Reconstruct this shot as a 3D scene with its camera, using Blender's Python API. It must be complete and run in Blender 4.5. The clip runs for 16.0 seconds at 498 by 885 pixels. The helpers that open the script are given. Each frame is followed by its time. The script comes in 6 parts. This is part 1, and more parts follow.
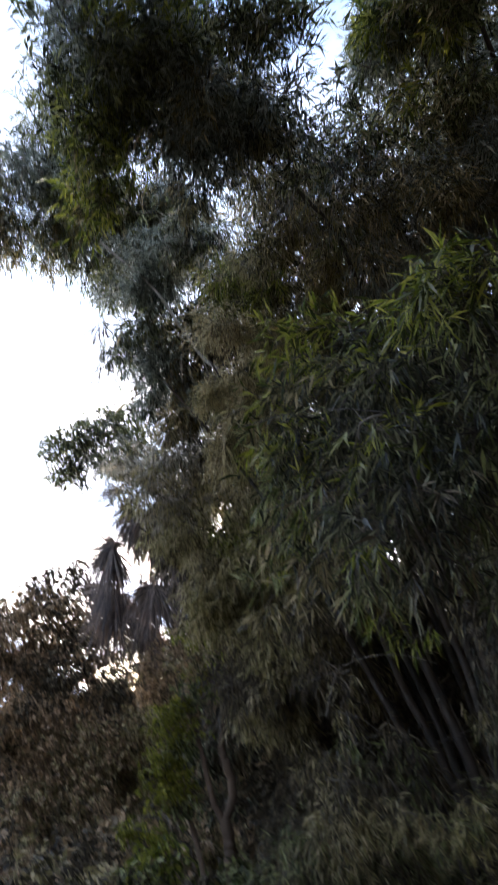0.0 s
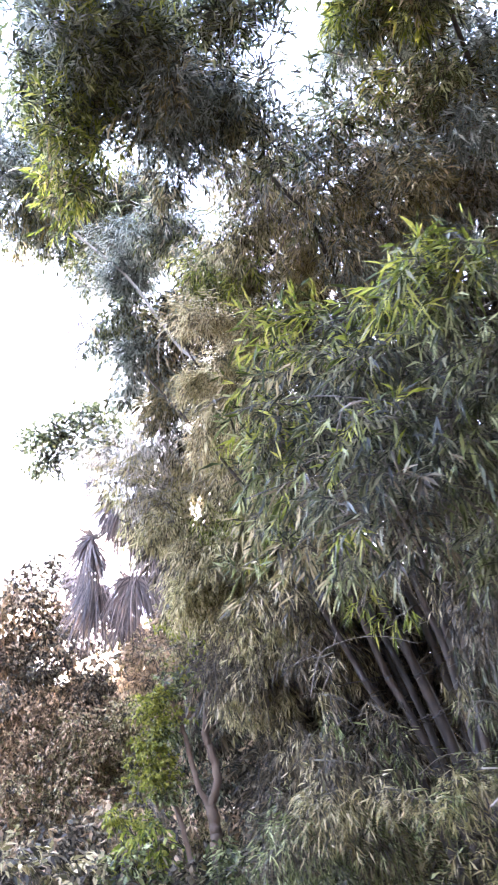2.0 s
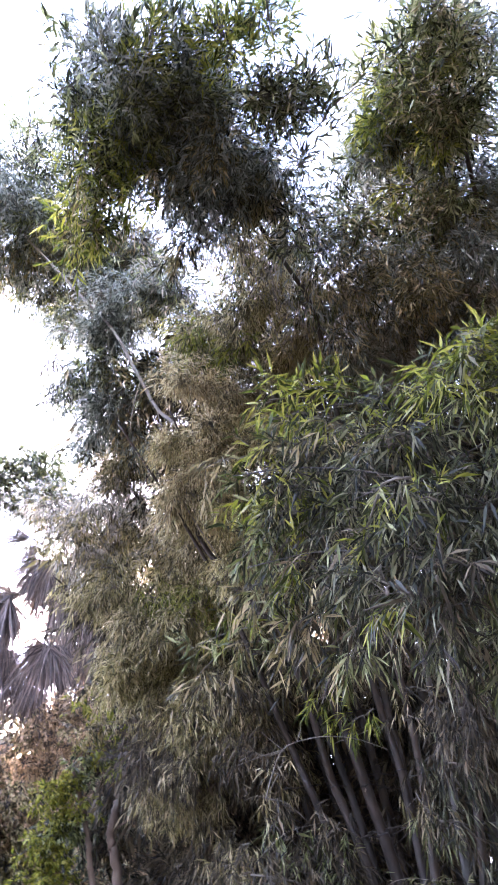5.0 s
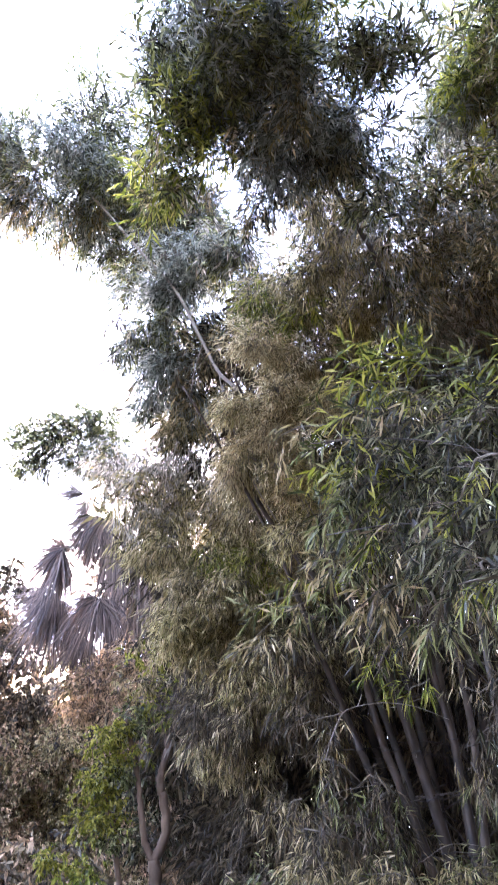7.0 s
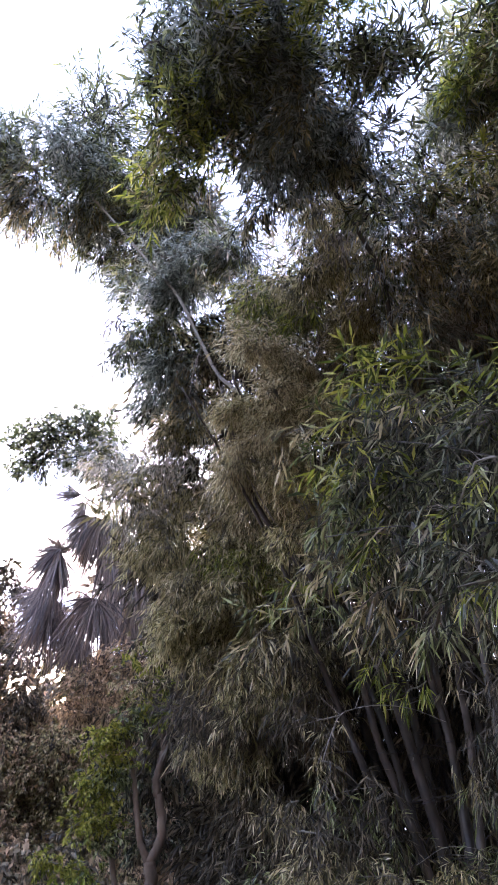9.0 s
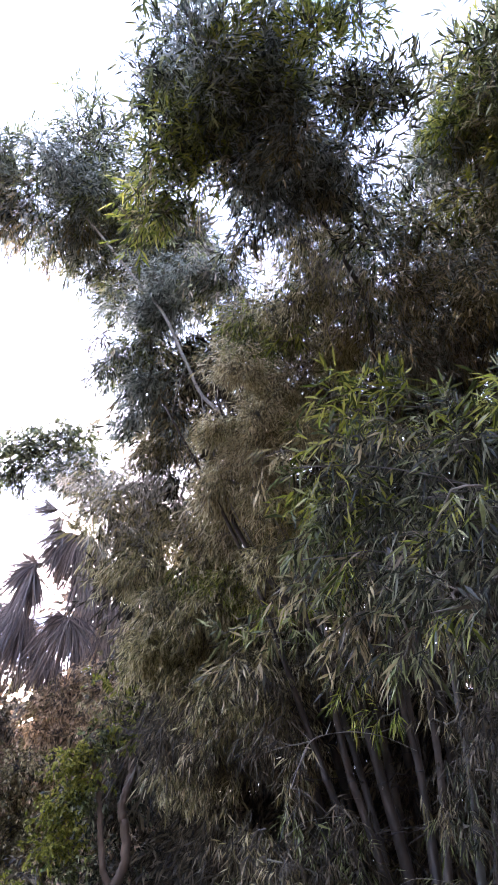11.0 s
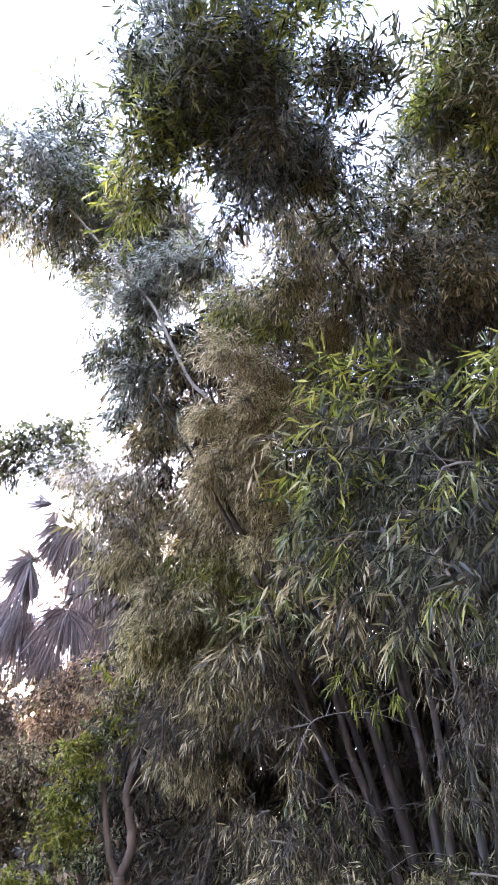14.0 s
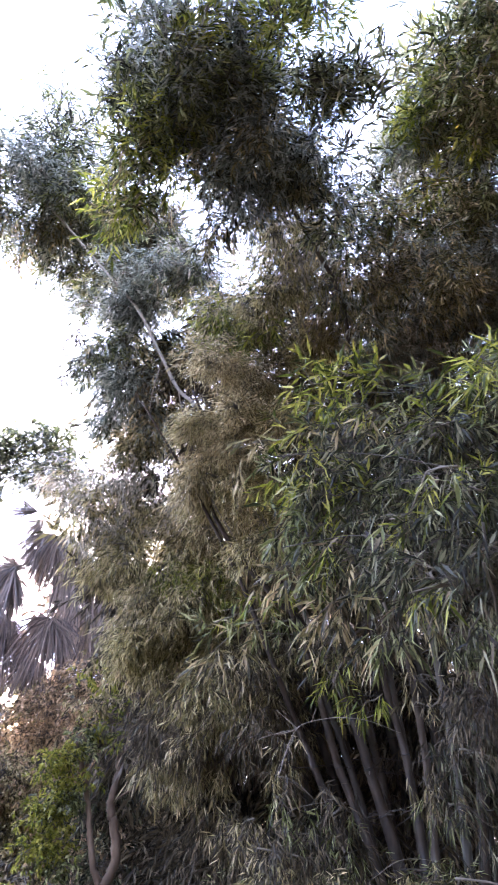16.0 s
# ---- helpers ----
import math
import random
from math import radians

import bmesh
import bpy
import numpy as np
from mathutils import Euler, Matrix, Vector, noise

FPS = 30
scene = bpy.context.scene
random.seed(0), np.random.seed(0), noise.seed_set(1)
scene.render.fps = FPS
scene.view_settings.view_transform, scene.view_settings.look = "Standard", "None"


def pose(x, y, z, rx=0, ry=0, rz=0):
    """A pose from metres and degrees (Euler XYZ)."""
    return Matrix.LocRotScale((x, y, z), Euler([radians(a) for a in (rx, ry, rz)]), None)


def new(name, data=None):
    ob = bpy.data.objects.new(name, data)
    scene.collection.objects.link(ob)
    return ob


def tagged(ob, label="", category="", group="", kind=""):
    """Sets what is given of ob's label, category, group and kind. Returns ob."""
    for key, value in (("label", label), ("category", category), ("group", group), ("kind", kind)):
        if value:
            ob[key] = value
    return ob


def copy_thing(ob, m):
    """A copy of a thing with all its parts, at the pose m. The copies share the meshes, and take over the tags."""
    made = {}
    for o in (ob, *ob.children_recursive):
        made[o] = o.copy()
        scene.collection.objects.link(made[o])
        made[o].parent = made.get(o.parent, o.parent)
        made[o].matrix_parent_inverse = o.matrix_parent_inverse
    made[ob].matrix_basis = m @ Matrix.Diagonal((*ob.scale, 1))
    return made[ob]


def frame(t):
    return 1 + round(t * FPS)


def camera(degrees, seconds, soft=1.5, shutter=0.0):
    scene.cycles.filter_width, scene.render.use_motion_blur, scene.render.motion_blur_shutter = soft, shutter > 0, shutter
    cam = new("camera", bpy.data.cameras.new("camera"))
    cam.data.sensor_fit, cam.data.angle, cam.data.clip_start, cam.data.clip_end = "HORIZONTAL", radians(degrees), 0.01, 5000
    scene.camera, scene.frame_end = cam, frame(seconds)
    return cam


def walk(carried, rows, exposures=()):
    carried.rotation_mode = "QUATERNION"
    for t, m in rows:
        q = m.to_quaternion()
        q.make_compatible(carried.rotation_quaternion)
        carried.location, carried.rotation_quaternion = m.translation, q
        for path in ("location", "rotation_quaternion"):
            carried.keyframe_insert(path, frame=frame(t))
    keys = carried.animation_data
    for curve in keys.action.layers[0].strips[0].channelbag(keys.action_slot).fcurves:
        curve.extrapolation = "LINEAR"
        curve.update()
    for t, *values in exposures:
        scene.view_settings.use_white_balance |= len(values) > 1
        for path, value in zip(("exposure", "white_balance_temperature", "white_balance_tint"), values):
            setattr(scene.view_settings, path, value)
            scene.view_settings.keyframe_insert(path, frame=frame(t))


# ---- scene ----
# camera and walk
cam = camera(42.70, 16.0, soft=1.6, shutter=0.7)
PATH = [
    (0.0, 0.019, 0.039, 1.638, 117.30, 2.15, 0.79),
    (0.5, 0.024, -0.037, 1.626, 114.33, -0.29, -3.02),
    (1.0, 0.036, -0.060, 1.622, 116.99, -1.61, -6.58),
    (1.5, 0.029, -0.066, 1.629, 116.07, 0.12, -7.13),
    (2.0, -0.027, 0.008, 1.615, 116.26, 4.08, -0.78),
    (2.5, -0.170, 0.090, 1.634, 120.88, 4.49, -0.45),
    (3.0, -0.276, 0.122, 1.663, 123.82, 3.62, -4.27),
    (3.2, -0.317, 0.123, 1.662, 124.56, 1.99, -6.59),
    (5.3, -0.632, 0.338, 1.599, 123.19, -0.93, -13.55),
    (5.5, -0.671, 0.352, 1.606, 121.85, -2.31, -15.36),
    (6.0, -0.822, 0.344, 1.607, 120.02, -3.05, -15.12),
    (6.5, -0.852, 0.340, 1.601, 119.94, -4.83, -13.47),
    (7.0, -0.868, 0.348, 1.604, 120.44, -3.38, -10.01),
    (7.5, -0.876, 0.349, 1.608, 121.68, -4.09, -10.32),
    (8.0, -0.882, 0.347, 1.607, 121.38, -4.33, -10.43),
    (8.5, -0.884, 0.347, 1.604, 120.99, -4.32, -10.46),
    (9.0, -0.884, 0.345, 1.600, 120.62, -3.56, -10.42),
    (9.5, -0.879, 0.337, 1.595, 121.23, -3.51, -10.64),
    (9.7, -0.880, 0.331, 1.586, 121.63, -3.79, -11.04),
    (12.0, -0.872, 0.332, 1.585, 122.88, -4.66, -13.48),
    (12.5, -0.872, 0.328, 1.582, 122.68, -4.57, -13.97),
    (13.0, -0.866, 0.332, 1.573, 121.46, -3.13, -14.87),
    (13.5, -0.863, 0.338, 1.570, 121.47, -1.95, -12.67),
    (14.0, -0.863, 0.343, 1.566, 121.75, -2.65, -12.49),
    (14.5, -0.861, 0.343, 1.556, 121.63, -3.06, -13.01),
    (15.0, -0.858, 0.346, 1.550, 121.97, -3.06, -13.48),
    (15.5, -0.857, 0.346, 1.545, 122.44, -3.04, -12.79),
    (16.0, -0.857, 0.340, 1.538, 122.57, -2.15, -13.57),
]
EXPOSURES = [
    (0.0, 0.51, 5230, 13.3),
    (0.5, 2.06, 5180, 15.8),
    (1.0, 2.79, 5080, 20.8),
    (1.5, 2.98, 5030, 22.8),
    (2.0, 3.27, 5030, 24.8),
    (2.5, 2.85, 5030, 25.8),
    (3.0, 2.55, 5030, 26.8),
    (5.5, 2.67, 5130, 28.8),
    (6.0, 2.90, 5130, 28.8),
    (6.5, 2.85, 5130, 28.8),
    (7.0, 2.65, 5130, 28.8),
    (7.5, 2.16, 5130, 27.8),
    (8.0, 1.76, 5130, 26.8),
    (9.0, 1.72, 5130, 27.8),
    (9.5, 1.74, 5130, 27.8),
    (12.0, 1.89, 5130, 27.8),
    (12.5, 1.90, 5130, 27.8),
    (13.5, 2.50, 5130, 27.8),
    (14.5, 2.47, 5130, 27.8),
    (16.0, 2.42, 5130, 27.8),
]
walk(cam, [(t, pose(x, y, z, rx, ry, rz)) for t, x, y, z, rx, ry, rz in PATH], EXPOSURES)

# world: evening sky with thin bright cloud, low sun behind the palm
SUN_DIR = Vector((-0.092, 1.006, 0.299)).normalized()
SUN_ELEV = math.asin(SUN_DIR.z)
SUN_ROT = math.atan2(SUN_DIR.x, SUN_DIR.y)
world = bpy.data.worlds.new("evening_sky")
scene.world = world
world.use_nodes = True
wn, wl = world.node_tree.nodes, world.node_tree.links
wn.clear()
w_out = wn.new("ShaderNodeOutputWorld")
w_bg = wn.new("ShaderNodeBackground")
w_sky = wn.new("ShaderNodeTexSky")
w_sky.sky_type = "NISHITA"
w_sky.sun_disc = False
w_sky.sun_elevation = SUN_ELEV
w_sky.sun_rotation = SUN_ROT
w_sky.air_density, w_sky.dust_density, w_sky.ozone_density = 1.0, 2.0, 1.0
w_co = wn.new("ShaderNodeTexCoord")
w_map = wn.new("ShaderNodeMapping")
w_map.inputs["Scale"].default_value = (1.0, 1.0, 2.2)
w_noise = wn.new("ShaderNodeTexNoise")
w_noise.inputs["Scale"].default_value = 3.0
w_noise.inputs["Detail"].default_value = 7.0
w_noise.inputs["Roughness"].default_value = 0.55
w_ramp = wn.new("ShaderNodeValToRGB")
w_ramp.color_ramp.elements[0].position, w_ramp.color_ramp.elements[1].position = 0.34, 0.56
w_mix = wn.new("ShaderNodeMix")
w_mix.data_type = "RGBA"
w_ramp.color_ramp.elements[0].color = (0.12, 0.12, 0.12, 1.0)
wl.new(w_co.outputs["Generated"], w_map.inputs["Vector"])
wl.new(w_map.outputs["Vector"], w_noise.inputs["Vector"])
wl.new(w_noise.outputs["Fac"], w_ramp.inputs["Fac"])
wl.new(w_ramp.outputs["Color"], w_mix.inputs["Factor"])
w_gain = wn.new("ShaderNodeHueSaturation")
w_gain.inputs["Value"].default_value = 2.2
w_gain.inputs["Saturation"].default_value = 1.25
wl.new(w_sky.outputs["Color"], w_gain.inputs["Color"])
wl.new(w_gain.outputs["Color"], w_mix.inputs["A"])
w_sep = wn.new("ShaderNodeSeparateXYZ")
wl.new(w_co.outputs["Generated"], w_sep.inputs["Vector"])
w_high = wn.new("ShaderNodeMapRange")
w_high.inputs["From Min"].default_value, w_high.inputs["From Max"].default_value = 0.55, 0.95
wl.new(w_sep.outputs["Z"], w_high.inputs["Value"])
w_cloud = wn.new("ShaderNodeMix")
w_cloud.data_type = "RGBA"
w_cloud.inputs["A"].default_value = (11.2, 11.3, 12.0, 1.0)
w_cloud.inputs["B"].default_value = (7.6, 7.9, 8.8, 1.0)
wl.new(w_high.outputs["Result"], w_cloud.inputs["Factor"])
wl.new(w_cloud.outputs["Result"], w_mix.inputs["B"])
wl.new(w_mix.outputs["Result"], w_bg.inputs["Color"])
w_bg.inputs["Strength"].default_value = 0.15
wl.new(w_bg.outputs["Background"], w_out.inputs["Surface"])

sun_data = bpy.data.lights.new("sun", "SUN")
sun_data.energy, sun_data.angle, sun_data.color = 4.5, radians(0.6), (1.0, 0.78, 0.55)
sun = new("sun", sun_data)
sun.matrix_world = Matrix.Translation((0, 0, 30)) @ SUN_DIR.to_track_quat("Z", "Y").to_matrix().to_4x4()


# materials
def material(name):
    m = bpy.data.materials.new(name)
    m.use_nodes = True
    m.node_tree.nodes.clear()
    return m, m.node_tree.nodes, m.node_tree.links


def ramp(nodes, stops):
    r = nodes.new("ShaderNodeValToRGB")
    while len(r.color_ramp.elements) < len(stops):
        r.color_ramp.elements.new(0.5)
    for e, (p, c) in zip(r.color_ramp.elements, stops):
        e.position, e.color = p, (*c, 1.0)
    return r


def leaf_material(name, colours, translucent=0.3, rough=0.42, patch=1.6):
    """Leaves: every leaf has a tone of its own, drifting from patch to patch, with a paler translucent side."""
    m, n, l = material(name)
    out = n.new("ShaderNodeOutputMaterial")
    geo = n.new("ShaderNodeNewGeometry")
    co = n.new("ShaderNodeTexCoord")
    noise_n = n.new("ShaderNodeTexNoise")
    noise_n.inputs["Scale"].default_value = patch
    noise_n.inputs["Detail"].default_value = 3.0
    l.new(co.outputs["Object"], noise_n.inputs["Vector"])
    mixf = n.new("ShaderNodeMix")
    mixf.inputs["Factor"].default_value = 0.2
    l.new(geo.outputs["Random Per Island"], mixf.inputs["A"])
    l.new(noise_n.outputs["Fac"], mixf.inputs["B"])
    r = ramp(n, [(min(0.14 + 0.66 * i / (len(colours) - 1), 0.9), c) for i, c in enumerate(colours)])
    l.new(mixf.outputs["Result"], r.inputs["Fac"])
    fine = n.new("ShaderNodeTexNoise")
    fine.inputs["Scale"].default_value = 60.0
    l.new(co.outputs["Object"], fine.inputs["Vector"])
    vary = n.new("ShaderNodeHueSaturation")
    span = n.new("ShaderNodeMapRange")
    span.inputs["To Min"].default_value, span.inputs["To Max"].default_value = 0.65, 1.35
    l.new(fine.outputs["Fac"], span.inputs["Value"])
    l.new(span.outputs["Result"], vary.inputs["Value"])
    l.new(r.outputs["Color"], vary.inputs["Color"])
    p = n.new("ShaderNodeBsdfPrincipled")
    p.inputs["Roughness"].default_value = rough
    p.inputs["Specular IOR Level"].default_value = 0.42
    l.new(vary.outputs["Color"], p.inputs["Base Color"])
    t = n.new("ShaderNodeBsdfTranslucent")
    l.new(vary.outputs["Color"], t.inputs["Color"])
    mx = n.new("ShaderNodeMixShader")
    mx.inputs["Fac"].default_value = translucent
    l.new(p.outputs["BSDF"], mx.inputs[1])
    l.new(t.outputs["BSDF"], mx.inputs[2])
    l.new(mx.outputs["Shader"], out.inputs["Surface"])
    return m


def bark_material(name, colours, scale=14.0, stretch=0.18, bump=0.4, rough=0.75):
    """Bark or culm skin: streaks along the stem, blotches, fine relief."""
    m, n, l = material(name)
    out = n.new("ShaderNodeOutputMaterial")
    co = n.new("ShaderNodeTexCoord")
    info = n.new("ShaderNodeObjectInfo")
    mp = n.new("ShaderNodeMapping")
    mp.inputs["Scale"].default_value = (1.0, 1.0, stretch)
    l.new(co.outputs["Object"], mp.inputs["Vector"])
    a = n.new("ShaderNodeTexNoise")
    a.inputs["Scale"].default_value, a.inputs["Detail"].default_value = scale, 6.0
    l.new(mp.outputs["Vector"], a.inputs["Vector"])
    b = n.new("ShaderNodeTexNoise")
    b.inputs["Scale"].default_value, b.inputs["Detail"].default_value = scale * 0.22, 4.0
    l.new(co.outputs["Object"], b.inputs["Vector"])
    mixf = n.new("ShaderNodeMix")
    mixf.inputs["Factor"].default_value = 0.5
    l.new(a.outputs["Fac"], mixf.inputs["A"])
    l.new(b.outputs["Fac"], mixf.inputs["B"])
    add = n.new("ShaderNodeMath")
    add.operation = "MULTIPLY_ADD"
    add.inputs[1].default_value, add.inputs[2].default_value = 0.2, -0.1
    l.new(info.outputs["Random"], add.inputs[0])
    tot = n.new("ShaderNodeMath")
    l.new(mixf.outputs["Result"], tot.inputs[0])
    l.new(add.outputs["Value"], tot.inputs[1])
    r = ramp(n, [(0.3 + 0.4 * i / (len(colours) - 1), c) for i, c in enumerate(colours)])
    l.new(tot.outputs["Value"], r.inputs["Fac"])
    p = n.new("ShaderNodeBsdfPrincipled")
    p.inputs["Roughness"].default_value = rough
    l.new(r.outputs["Color"], p.inputs["Base Color"])
    bp = n.new("ShaderNodeBump")
    bp.inputs["Strength"].default_value, bp.inputs["Distance"].default_value = bump, 0.01
    l.new(a.outputs["Fac"], bp.inputs["Height"])
    l.new(bp.outputs["Normal"], p.inputs["Normal"])
    l.new(p.outputs["BSDF"], out.inputs["Surface"])
    return m


LEAF = {
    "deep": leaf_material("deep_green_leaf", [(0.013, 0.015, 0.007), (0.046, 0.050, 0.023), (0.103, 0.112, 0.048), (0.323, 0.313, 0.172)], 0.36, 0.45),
    "green": leaf_material("green_leaf", [(0.023, 0.028, 0.008), (0.097, 0.114, 0.033), (0.216, 0.238, 0.070), (0.478, 0.485, 0.218)], 0.36, 0.4),
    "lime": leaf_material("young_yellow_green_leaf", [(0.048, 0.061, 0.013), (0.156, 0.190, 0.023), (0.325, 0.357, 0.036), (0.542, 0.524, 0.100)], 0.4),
    "olive": leaf_material("olive_leaf", [(0.039, 0.036, 0.016), (0.179, 0.156, 0.060), (0.359, 0.305, 0.119), (0.630, 0.530, 0.289)], 0.38),
    # dead-leaf brown, darkened so that its colour carries the shade of the interior
    "shade": leaf_material("shaded_dead_leaf", [(0.023, 0.019, 0.010), (0.057, 0.046, 0.024), (0.103, 0.083, 0.044), (0.233, 0.187, 0.102)], 0.2, 0.65),
    "gold": leaf_material("golden_green_leaf", [(0.064, 0.059, 0.021), (0.282, 0.248, 0.090), (0.512, 0.447, 0.169), (0.767, 0.670, 0.349)], 0.45, 0.5),
    "yellow": leaf_material("bright_yellow_green_leaflet", [(0.059, 0.072, 0.014), (0.187, 0.208, 0.020), (0.322, 0.320, 0.032), (0.466, 0.432, 0.079)], 0.45),
    "palm_dry": leaf_material("dry_brown_palm_leaf", [(0.080, 0.060, 0.045), (0.152, 0.115, 0.086), (0.223, 0.170, 0.125), (0.321, 0.238, 0.172)], 0.25, 0.5),
    "dry": leaf_material("dry_leaf", [(0.085, 0.074, 0.035), (0.317, 0.259, 0.115), (0.586, 0.469, 0.218), (0.800, 0.716, 0.414)], 0.5, 0.6),
    # dry grey leaf, paled so that its colour holds the low sun's glare
    "grey": leaf_material("hazed_grey_leaf", [(0.109, 0.101, 0.071), (0.326, 0.299, 0.216), (0.500, 0.457, 0.336), (0.674, 0.609, 0.466)], 0.55, 0.5),
    # pale green with the veil of sky haze put into the leaf colour
    "mist": leaf_material("hazed_green_leaf", [(0.069, 0.081, 0.064), (0.197, 0.218, 0.167), (0.336, 0.358, 0.277), (0.533, 0.549, 0.439)], 0.5, 0.45),
    "brown": leaf_material("dull_brownish_leaf", [(0.060, 0.045, 0.025), (0.249, 0.179, 0.095), (0.419, 0.302, 0.158), (0.606, 0.437, 0.246)], 0.34, 0.5),
    "palm": leaf_material("grey_palm_leaf", [(0.080, 0.062, 0.052), (0.141, 0.113, 0.094), (0.212, 0.166, 0.135), (0.343, 0.268, 0.208)], 0.2, 0.42),
}
CULM = bark_material("grey_green_culm_skin", [(0.024, 0.019, 0.012), (0.052, 0.039, 0.025), (0.080, 0.060, 0.040), (0.140, 0.108, 0.074)], 22.0, 0.25, 0.3, 0.55)
CULM_DARK = bark_material("dark_culm_skin", [(0.025, 0.023, 0.017), (0.050, 0.042, 0.030), (0.084, 0.068, 0.048)], 16.0, 0.12, 0.2, 0.6)
CULM_PALE = bark_material("bleached_culm_skin", [(0.189, 0.165, 0.122), (0.268, 0.232, 0.176), (0.354, 0.315, 0.243)], 16.0, 0.12, 0.2, 0.6)
CULM_OLD = bark_material("weathered_culm_skin", [(0.130, 0.117, 0.086), (0.216, 0.193, 0.143), (0.346, 0.302, 0.235)], 16.0, 0.12, 0.2, 0.6)
CULM_RUST = bark_material("rusty_sheathed_culm_skin", [(0.09, 0.085, 0.065), (0.15, 0.13, 0.10), (0.24, 0.15, 0.09)], 7.0, 0.3, 0.2, 0.6)
NODE = bark_material("dark_node_scar", [(0.02, 0.02, 0.016), (0.045, 0.042, 0.036), (0.11, 0.10, 0.09)], 30.0, 1.0, 0.3, 0.7)
TWIG = bark_material("twig_bark", [(0.08, 0.07, 0.05), (0.15, 0.13, 0.09), (0.22, 0.19, 0.14)], 20.0, 0.5, 0.2, 0.7)
BARK = bark_material("tree_bark", [(0.077, 0.054, 0.034), (0.153, 0.108, 0.067), (0.231, 0.169, 0.111)], 12.0, 0.3, 0.6, 0.85)
BARK_DARK = bark_material("dark_tree_bark", [(0.04, 0.035, 0.03), (0.08, 0.07, 0.06), (0.13, 0.12, 0.10)], 12.0, 0.3, 0.6, 0.85)
BARK_GREY = bark_material("bluish_grey_bark", [(0.07, 0.073, 0.08), (0.13, 0.135, 0.148), (0.21, 0.215, 0.23)], 12.0, 0.3, 0.6, 0.85)
SOIL = bark_material("leaf_litter_soil", [(0.05, 0.04, 0.025), (0.10, 0.08, 0.05), (0.16, 0.12, 0.07)], 3.0, 1.0, 0.8, 0.9)

RNG = np.random.default_rng(7)


def seeded(*points):
    """Random numbers that belong to a place, so that each bough keeps its shape."""
    return np.random.default_rng(int(sum(abs(float(c)) * (k + 1) * 1009 for k, c in enumerate(np.ravel(points)))) % 2 ** 31)


# builders
def mesh_from(name, verts, faces, mat, smooth=False):
    me = bpy.data.meshes.new(name)
    me.from_pydata(verts, [], faces)
    me.materials.append(mat)
    if smooth:
        me.polygons.foreach_set("use_smooth", [True] * len(me.polygons))
    me.update()
    return me


def hung(ob, parent, label=""):
    ob.parent = parent
    return tagged(ob, label)


def thing(name, label, category, base, group="", kind=""):
    ob = new(name)
    ob.location = base
    ob.empty_display_size = 0.2
    return tagged(ob, label, category, group, kind)


def local(parent, points):
    """Points of the world in the axes of a thing (things stand unturned)."""
    o = Vector((0, 0, 0))
    while parent is not None:
        o += parent.location
        parent = parent.parent
    return np.asarray(points, float) - np.array(o)


def unit(v):
    return v / np.maximum(np.linalg.norm(v, axis=-1, keepdims=True), 1e-9)


def spline(points, steps):
    """A Catmull-Rom curve through points."""
    p = [np.array(q, float) for q in points]
    p = [2 * p[0] - p[1], *p, 2 * p[-1] - p[-2]]
    out = []
    for i in range(1, len(p) - 2):
        for k in range(steps):
            t = k / steps
            a, b, c, d = p[i - 1], p[i], p[i + 1], p[i + 2]
            out.append(0.5 * (2 * b + (c - a) * t + (2 * a - 5 * b + 4 * c - d) * t * t + (3 * b - a - 3 * c + d) * t ** 3))
    out.append(p[-2])
    return np.array(out)


def tube(path, radii, sides=8, wobble=0.0):
    """Vertices and faces of a tapered tube along a path."""
    path = np.asarray(path, float)
    n = len(path)
    tang = unit(np.gradient(path, axis=0))
    ref = np.array([1.0, 0.2, 0.1])
    s = unit(np.cross(tang, ref))
    u = np.cross(s, tang)
    ang = np.linspace(0, 2 * np.pi, sides, endpoint=False)
    r = np.asarray(radii, float)[:, None] * (1 + wobble * RNG.uniform(-1, 1, (n, sides)))
    v = path[:, None] + r[..., None] * (np.cos(ang)[None, :, None] * s[:, None] + np.sin(ang)[None, :, None] * u[:, None])
    faces = [(i * sides + k, i * sides + (k + 1) % sides, (i + 1) * sides + (k + 1) % sides, (i + 1) * sides + k) for i in range(n - 1) for k in range(sides)]
    faces += [tuple(range(sides))[::-1], tuple((n - 1) * sides + k for k in range(sides))]
    return v.reshape(-1, 3), faces


def leaf_blades(base, axis, side, length, width, bend, fine):
    """Lance-shaped blades, folded along the midrib and bent towards the ground: vertices and triangles."""
    n = len(base)
    nor = unit(np.cross(side, axis))
    L, Wd = length[:, None], width[:, None]
    down = np.array([0, 0, -1.0])
    at = lambda u: base + axis * L * u + down * (bend[:, None] * L * u * u)
    if fine:
        c1 = at(0.38)
        fold = nor * Wd * 0.16
        vs = [at(0.0), c1 + side * Wd * 0.5 + fold, c1, c1 - side * Wd * 0.5 + fold, at(1.0)]
        tri = [(0, 2, 1), (0, 3, 2), (1, 2, 4), (2, 3, 4)]
    else:
        c1 = at(0.4)
        fold = nor * Wd * 0.12
        vs = [at(0.0), c1 + side * Wd * 0.55 + fold, c1 - side * Wd * 0.55 + fold, at(1.0)]
        tri = [(0, 3, 1), (0, 2, 3)]
    k = len(vs)
    verts = np.stack(vs, 1).reshape(-1, 3)
    faces = (np.array(tri)[None] + (np.arange(n) * k)[:, None, None]).reshape(-1, 3)
    return verts, faces


